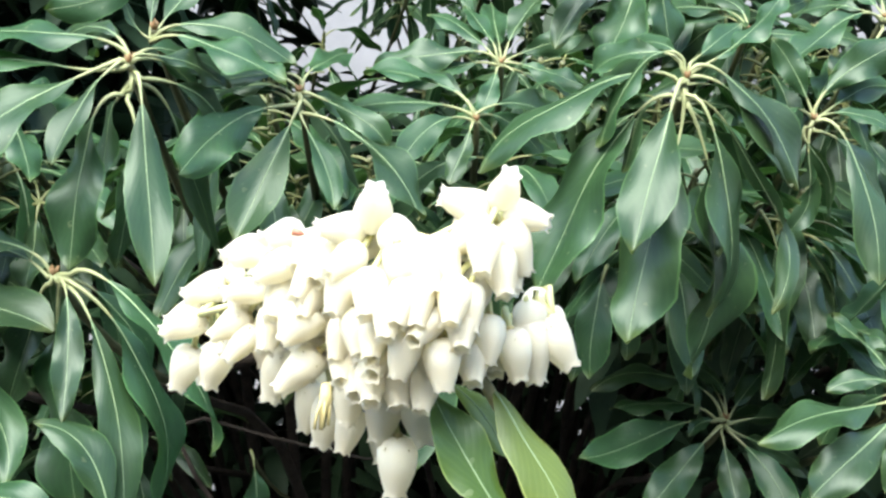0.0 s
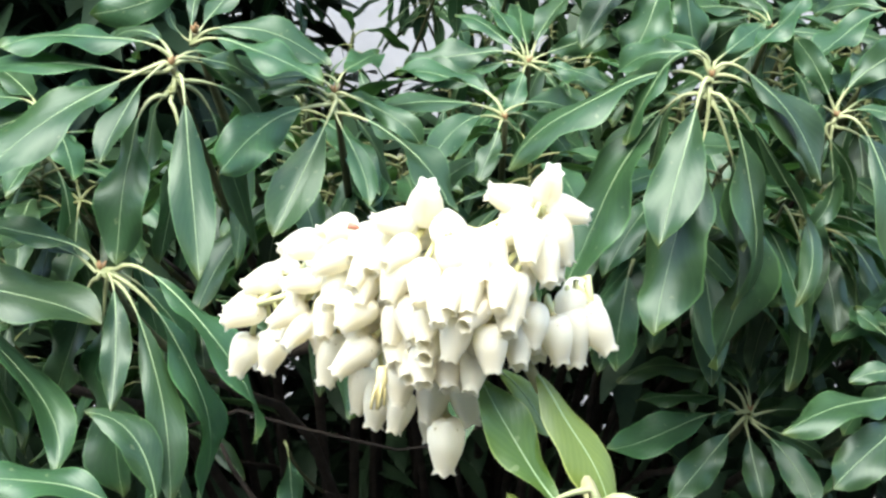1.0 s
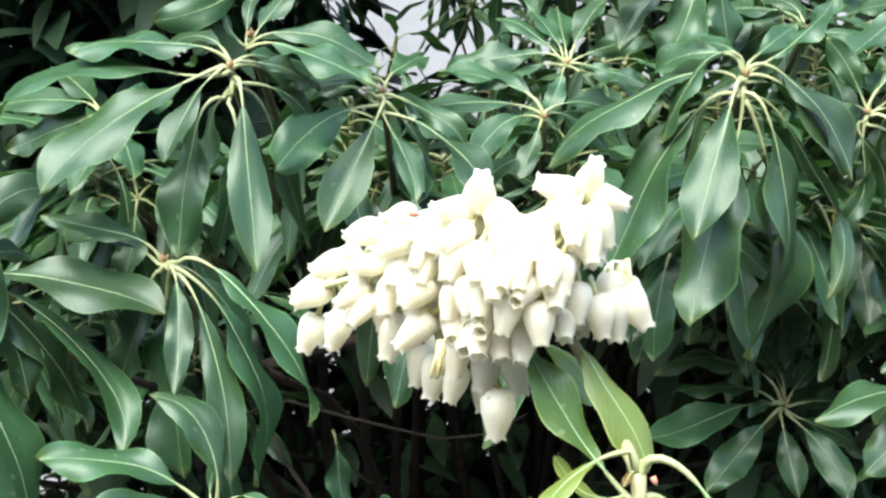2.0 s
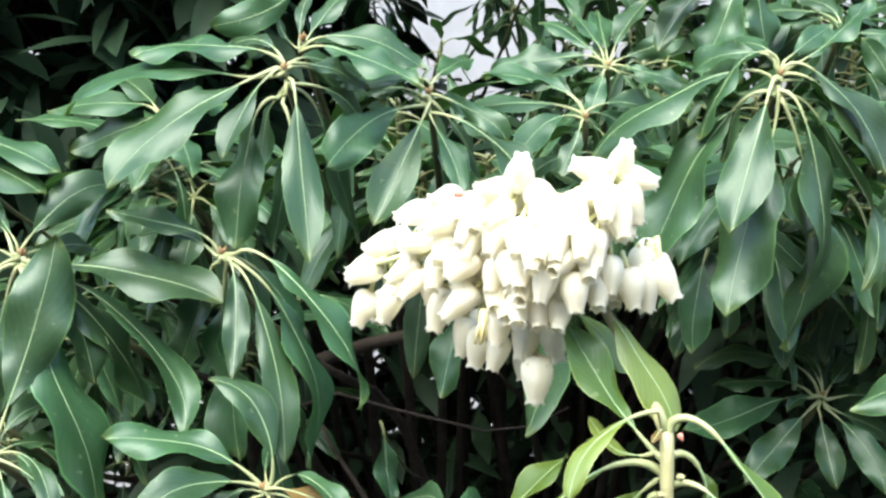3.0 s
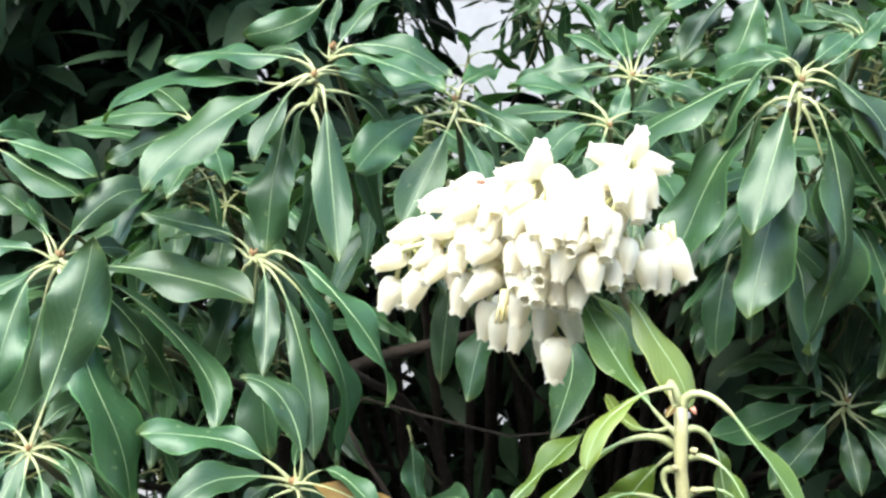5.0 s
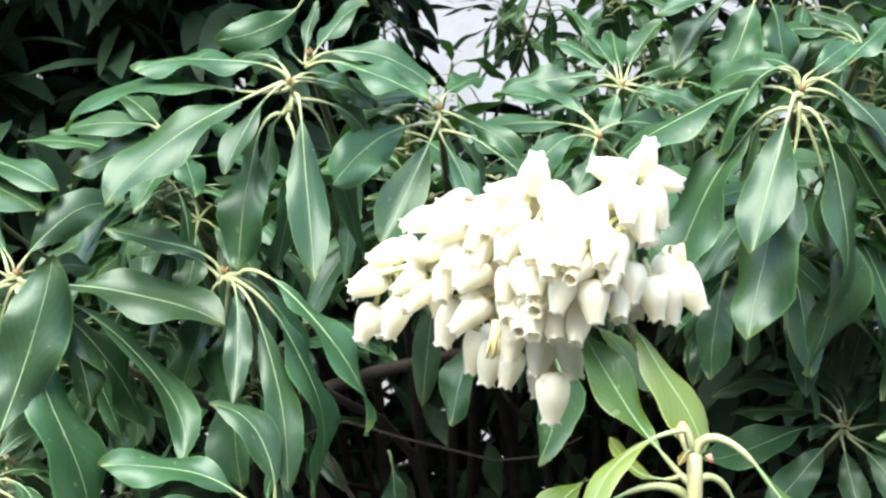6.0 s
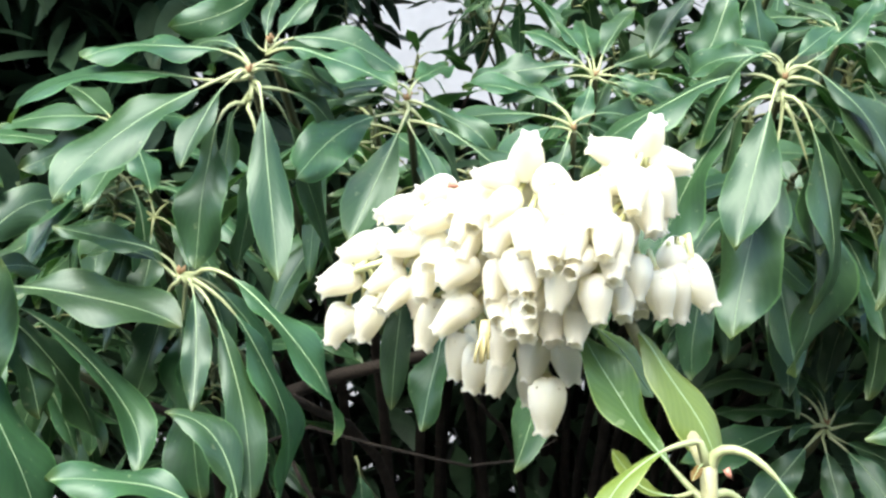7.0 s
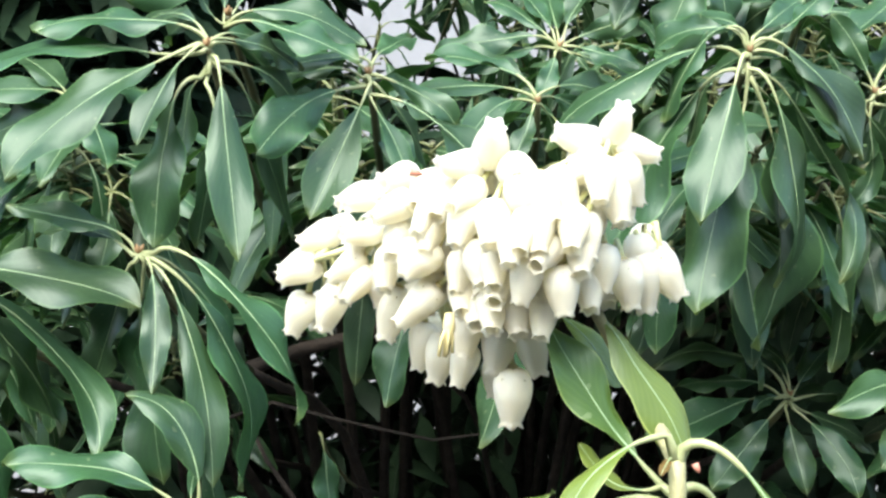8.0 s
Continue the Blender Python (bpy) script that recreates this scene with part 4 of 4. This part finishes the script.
bell(-0.0091, 0.1683, 1.1572, turn=225, dip=70, length=7.0)
bell(-0.0078, 0.1533, 1.1749, turn=280, dip=60, length=7.0)
bell(-0.0002, 0.1481, 1.1735, turn=220, dip=68, length=7.0)
bell(0.0037, 0.1483, 1.1722, turn=287, dip=75, length=7.0)
bell(0.0028, 0.1492, 1.1751, turn=247, dip=25, length=7.0)
bell(0.0099, 0.1535, 1.1743, turn=264, dip=73, length=7.0)
bell(0.0128, 0.1568, 1.1717, turn=0, dip=81, length=7.6)
bell(0.0157, 0.1601, 1.1723, turn=0, dip=84, length=9.0)
bell(0.0177, 0.1616, 1.1723, turn=0, dip=61, length=8.4)
bell(0.0163, 0.1625, 1.1742, turn=244, dip=51, length=7.0)
bell(0.0108, 0.1574, 1.1884, turn=286, dip=-38, length=7.3)
bell(0.0099, 0.1566, 1.1876, turn=180, dip=-15, length=7.3)
bell(0.0112, 0.1568, 1.1877, turn=345, dip=10, length=7.1)
bell(0.0116, 0.1552, 1.1866, turn=0, dip=68, length=8.3)
bell(0.0095, 0.1534, 1.1866, turn=212, dip=27, length=7.1)
bell(0.0093, 0.1503, 1.1862, turn=256, dip=53, length=7.0)
bell(0.0109, 0.1525, 1.1832, turn=282, dip=60, length=7.0)
bell(-0.0061, 0.1576, 1.1854, turn=283, dip=-44, length=7.7)
bell(-0.0066, 0.1571, 1.1852, turn=198, dip=-3, length=7.0)
bell(-0.0038, 0.1531, 1.1857, turn=328, dip=29, length=7.1)
bell(-0.0070, 0.1546, 1.1825, turn=229, dip=26, length=7.0)
bell(-0.0021, 0.1490, 1.1842, turn=0, dip=77, length=7.4)
bell(-0.0083, 0.1537, 1.1803, turn=235, dip=58, length=7.0)
bell(-0.0110, 0.1596, 1.1826, turn=236, dip=48, length=7.0)
bell(0.0008, 0.1481, 1.1799, turn=271, dip=52, length=7.0)
bell(0.0053, 0.1483, 1.1799, turn=259, dip=47, length=7.0)
bell(0.0072, 0.1494, 1.1790, turn=274, dip=63, length=7.0)
bell(-0.0027, 0.1475, 1.1779, turn=261, dip=54, length=7.0)
bell(-0.0136, 0.1597, 1.1784, turn=247, dip=57, length=7.0)
bell(-0.0189, 0.1669, 1.1758, turn=251, dip=44, length=7.0)
bell(-0.0094, 0.1583, 1.1728, turn=247, dip=56, length=7.0)
bell(-0.0038, 0.1541, 1.1693, turn=254, dip=21, length=7.0)
bell(0.0022, 0.1542, 1.1669, turn=251, dip=52, length=7.0)
bell(-0.0161, 0.1745, 1.1593, turn=180, dip=80, length=7.9)
bell(-0.0106, 0.1703, 1.1592, turn=180, dip=81, length=7.5)
bell(0.0027, 0.1512, 1.1847, turn=300, dip=49, length=7.0)
bell(0.0006, 0.1501, 1.1826, turn=300, dip=48, length=7.0)
bell(-0.0052, 0.1504, 1.1803, turn=265, dip=49, length=7.0)
bell(0.0064, 0.1494, 1.1763, turn=261, dip=48, length=7.0)
bell(-0.0258, 0.1758, 1.1742, turn=260, dip=41, length=7.0)
bell(-0.0166, 0.1645, 1.1730, turn=261, dip=35, length=7.0)
bell(-0.0053, 0.1524, 1.1740, turn=269, dip=50, length=7.0)
bell(-0.0008, 0.1481, 1.1793, turn=255, dip=48, length=7.0)
bell(-0.0073, 0.1586, 1.1664, turn=267, dip=31, length=7.0)
bell(-0.0025, 0.1550, 1.1674, turn=284, dip=51, length=7.0)
bell(-0.0159, 0.1656, 1.1809, turn=323, dip=-11, length=7.7)
bell(-0.0141, 0.1637, 1.1691, turn=256, dip=46, length=7.0)
bell(-0.0097, 0.1594, 1.1686, turn=266, dip=42, length=7.0)
bell(0.0080, 0.1545, 1.1707, turn=268, dip=51, length=7.0)
# flowers in the thick of the cluster
rnd = random.Random(21)
for p, d, size in [b for b in bells[::2] + bells[1::4] if b[1].z < -0.25]:
    inner = p + Vector((rnd.uniform(-0.003, 0.003), rnd.uniform(0.005, 0.008), rnd.uniform(-0.001, 0.001)))
    bell(*inner, turn=math.degrees(math.atan2(d.y, d.x)), dip=-math.degrees(math.asin(d.z)), length=7.0)
for line in axes[:3]:
    for p in line[3:7]:
        side = Vector((rnd.uniform(-1, 1), rnd.uniform(-0.4, 1), rnd.uniform(-0.6, 0.4))) * 0.004
        bell(*(p + side), turn=rnd.uniform(0, 360), dip=rnd.uniform(30, 80), length=rnd.uniform(7.5, 9))

cluster = part("panicle", mesh_of("panicle", c_mesh, STALK), f_ob, START - f_foot, "dense drooping cluster of white urn-shaped bells")
rnd = random.Random(5)
for p, d, size in bells:
    ob = part("flower", rnd.choice(bell_shapes), cluster, p - START)
    ob.rotation_mode = "QUATERNION"
    ob.rotation_quaternion = (-d).to_track_quat("Z", "Y") @ Euler((0, 0, rnd.uniform(0, 6.28))).to_quaternion()
    k, wide = size * rnd.uniform(0.96, 1.03), rnd.uniform(0.82, 0.98)
    ob.scale = (k * wide, k * wide, k)

# small red points: a sepal on the crest of the cluster and the tip of the pale leaf
for name, place, way, size in (("sepal", (-0.0172, 0.1632, 1.1826), (0.0018, -0.0002, -0.0004), 0.0006), ("leaf_tip", (0.0207, 0.1425, 1.1471), (0.0006, -0.0004, -0.0012), 0.0005)):
    bm = bmesh.new()
    d = Vector(way)
    tube(bm, [Vector(), d * 0.6, d], [size, size * 0.8, size * 0.15], 7)
    part(name, mesh_of(name, bm, BLUSH), f_ob, Vector(place) + Vector((0, -0.001, 0.0012 if name == "sepal" else 0)) - f_foot, "reddish point")
# a flower that has lost its bell shows the pale style and stamens
bm = bmesh.new()
tube(bm, [Vector((0, 0, 0.0008)), Vector((0, 0, -0.0012)), Vector((-0.0006, -0.001, -0.0052))], [0.0006, 0.0009, 0.0003], 8)
part("style", mesh_of("style", bm, CALYX), cluster, Vector((-0.0114, 0.1515, 1.1643)) - START, "bare yellow-green style")
for k in range(5):
    bm = bmesh.new()
    a = k * 1.26
    d = Vector((math.cos(a) * 0.0010 - 0.0006, math.sin(a) * 0.0008 - 0.001, -0.0046 - 0.0004 * (k % 2)))
    tube(bm, [Vector(), d * 0.55 + Vector((math.cos(a), math.sin(a), 0)) * 0.0003, d], [0.0003, 0.0002, 0.00028], 6)
    part("stamen", mesh_of("stamen", bm, CALYX), cluster, Vector((-0.0114, 0.1515, 1.1643)) - START)

# ---- deeper shoots ----
rnd = random.Random(11)
made = 0
while made < 46:
    x, y, z = rnd.uniform(-0.36, 0.36), rnd.uniform(0.47, 0.68), rnd.uniform(0.88, 1.19)
    if -0.14 < x < 0.06 and z < 1.10:
        continue
    wild_shoot(x, y, z, rnd, 9, buds=False)
    made += 1
for k in range(12):
    wild_shoot(rnd.uniform(0.10, 0.34), rnd.uniform(0.46, 0.56), rnd.uniform(1.11, 1.18), rnd, 10, buds=False)
for k in range(12):
    wild_shoot(rnd.uniform(0.0, 0.3), rnd.uniform(0.52, 0.64), rnd.uniform(1.19, 1.27), rnd, 9, 0.9, buds=False)
for k in range(9):
    wild_shoot(rnd.uniform(0.0, 0.18), rnd.uniform(0.45, 0.52), rnd.uniform(1.13, 1.18), rnd, 11, buds=False)
back = random.Random(77)
for k in range(9):
    wild_shoot(back.uniform(-0.21, -0.02), back.uniform(0.45, 0.51), back.uniform(1.155, 1.20), back, 11, buds=False)
full = random.Random(91)
for k in range(10):
    wild_shoot(full.uniform(0.03, 0.21), full.uniform(0.55, 0.64), full.uniform(1.175, 1.235), full, 10, buds=False)
# thinner sprigs that stand out against the wall
for k in range(22):
    wild_shoot(rnd.uniform(-0.15, 0.10), rnd.uniform(0.60, 0.85), rnd.uniform(1.20, 1.29), rnd, 8, rnd.uniform(0.5, 0.75), thick=0.5, label="sprig of narrow dark leaves behind the shrub", lean=(rnd.uniform(-0.02, 0.02), 0.01), buds=False)


def foliage(name, number, box, blade, label, size=(50, 76), keep=None):
    """Leaves past counting, in one mesh."""
    verts, faces = [], []
    (x0, x1), (y0, y1), (z0, z1) = box
    made = 0
    while made < number:
        c = Vector((rnd.uniform(x0, x1), rnd.uniform(y0, y1), rnd.uniform(z0, z1)))
        if keep and not keep(c):
            continue
        made += 1
        places, frames = leaf_spine(rnd.uniform(0, 360), rnd.uniform(-20, 40), rnd.uniform(*size), rnd.uniform(30, 90), rnd.uniform(-20, 20), 0.4, 6)
        half = rnd.uniform(6.5, 9.5) / 1000
        q = radians(rnd.uniform(-50, 50))
        first = len(verts)
        for i, p in enumerate(places):
            d, w, n = frames[i]
            ww, nn = w * math.cos(q) - n * math.sin(q), n * math.cos(q) + w * math.sin(q)
            h = half * (0.08, 0.22, 0.72, 1.0, 0.92, 0.55, 0.05)[i]
            verts += [c + p - ww * h + nn * h * 0.25, c + p, c + p + ww * h + nn * h * 0.25]
        for i in range(6):
            k = first + 3 * i
            faces += [(k, k + 1, k + 4, k + 3), (k + 1, k + 2, k + 5, k + 4)]
    me = bpy.data.meshes.new(name)
    me.from_pydata(verts, [], faces)
    me.materials.append(blade)
    me.polygons.foreach_set("use_smooth", [True] * len(faces))
    ob = new(name, me)
    return tagged(ob, label=label, category="foliage", kind="stuff")


# Duller, darker copy of the leaf green; the depth's shade is in its colour.
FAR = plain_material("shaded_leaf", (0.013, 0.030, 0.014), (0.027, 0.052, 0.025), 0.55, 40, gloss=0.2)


def crown(centre, radii, power=4, ragged=0.45):
    """Whether a place lies in a rounded, ragged mass of leaves, clear of the hollow in the middle of the shrub."""
    def inside(c):
        d = sum((abs(c[k] - centre[k]) / radii[k]) ** power for k in range(3))
        if -0.17 < c[0] < 0.10 and c[1] < 0.80 and 0.86 < c[2] < 1.10:
            return False
        return d < 1 + ragged * 2 * noise.noise(c * 7)
    return inside


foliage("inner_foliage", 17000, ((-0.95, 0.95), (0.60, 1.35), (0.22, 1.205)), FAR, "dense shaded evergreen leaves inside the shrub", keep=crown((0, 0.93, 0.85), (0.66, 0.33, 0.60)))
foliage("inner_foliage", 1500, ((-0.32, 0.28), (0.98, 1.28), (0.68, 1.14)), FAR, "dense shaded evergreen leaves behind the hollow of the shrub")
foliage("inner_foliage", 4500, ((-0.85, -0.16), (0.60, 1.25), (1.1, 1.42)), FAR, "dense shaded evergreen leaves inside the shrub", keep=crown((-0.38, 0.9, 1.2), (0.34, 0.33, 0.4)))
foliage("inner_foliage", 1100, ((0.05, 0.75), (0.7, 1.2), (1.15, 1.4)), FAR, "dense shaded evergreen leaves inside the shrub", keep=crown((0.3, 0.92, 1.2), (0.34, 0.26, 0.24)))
# Extra leaves above the view, added so that they shade the shrub's inside.
foliage("upper_foliage", 4200, ((-0.8, -0.12), (0.50, 1.05), (1.29, 1.66)), FAR, "evergreen leaves added above the view to shade the shrub", keep=crown((-0.42, 0.75, 1.42), (0.34, 0.25, 0.2)))
foliage("upper_foliage", 4500, ((-0.8, 0.8), (0.64, 1.3), (1.36, 1.85)), FAR, "evergreen leaves added above the view to shade the shrub", keep=crown((0, 0.95, 1.5), (0.68, 0.31, 0.27)))

# bare twigs in the hollow of the shrub
def bare_branch(label, points, radii):
    foot = Vector(points[-1])
    ob = new("bare_branch")
    ob.location = foot
    tagged(ob, label=label, category="branch")
    bm = bmesh.new()
    tube(bm, [Vector(p) - foot for p in points], radii, 7)
    part("wood", mesh_of("wood", bm, BARK), ob)


bare_branch("thin dark bare twig across the hollow of the shrub", ((0.008, 0.50, 1.052), (-0.010, 0.487, 1.046), (-0.031, 0.48, 1.0455), (-0.052, 0.48, 1.050), (-0.074, 0.48, 1.055), (-0.101, 0.485, 1.0607), (-0.15, 0.55, 1.03), (-0.2, 0.8, 0.6), (-0.2, 0.9, 0)), (0.0004, 0.0005, 0.0006, 0.0007, 0.0007, 0.0008, 0.0012, 0.004, 0.006))
bare_branch("stout brown bare branch deep in the hollow of the shrub", ((-0.0118, 0.6, 1.0813), (-0.0392, 0.575, 1.0789), (-0.0689, 0.56, 1.075), (-0.1001, 0.56, 1.0673), (-0.1307, 0.57, 1.0544), (-0.1751, 0.6, 1.0263), (-0.2, 0.75, 0.8), (-0.22, 0.85, 0)), (0.002, 0.0028, 0.0032, 0.0036, 0.004, 0.0045, 0.006, 0.008))
bare_branch("slender brown bare stem low in the shrub", ((-0.108, 0.47, 1.055), (-0.1026, 0.475, 1.038), (-0.094, 0.48, 1.022), (-0.085, 0.48, 1.007), (-0.07, 0.5, 0.96), (-0.05, 0.7, 0.5), (-0.05, 0.8, 0)), (0.0008, 0.001, 0.0012, 0.0013, 0.0016, 0.003, 0.006))
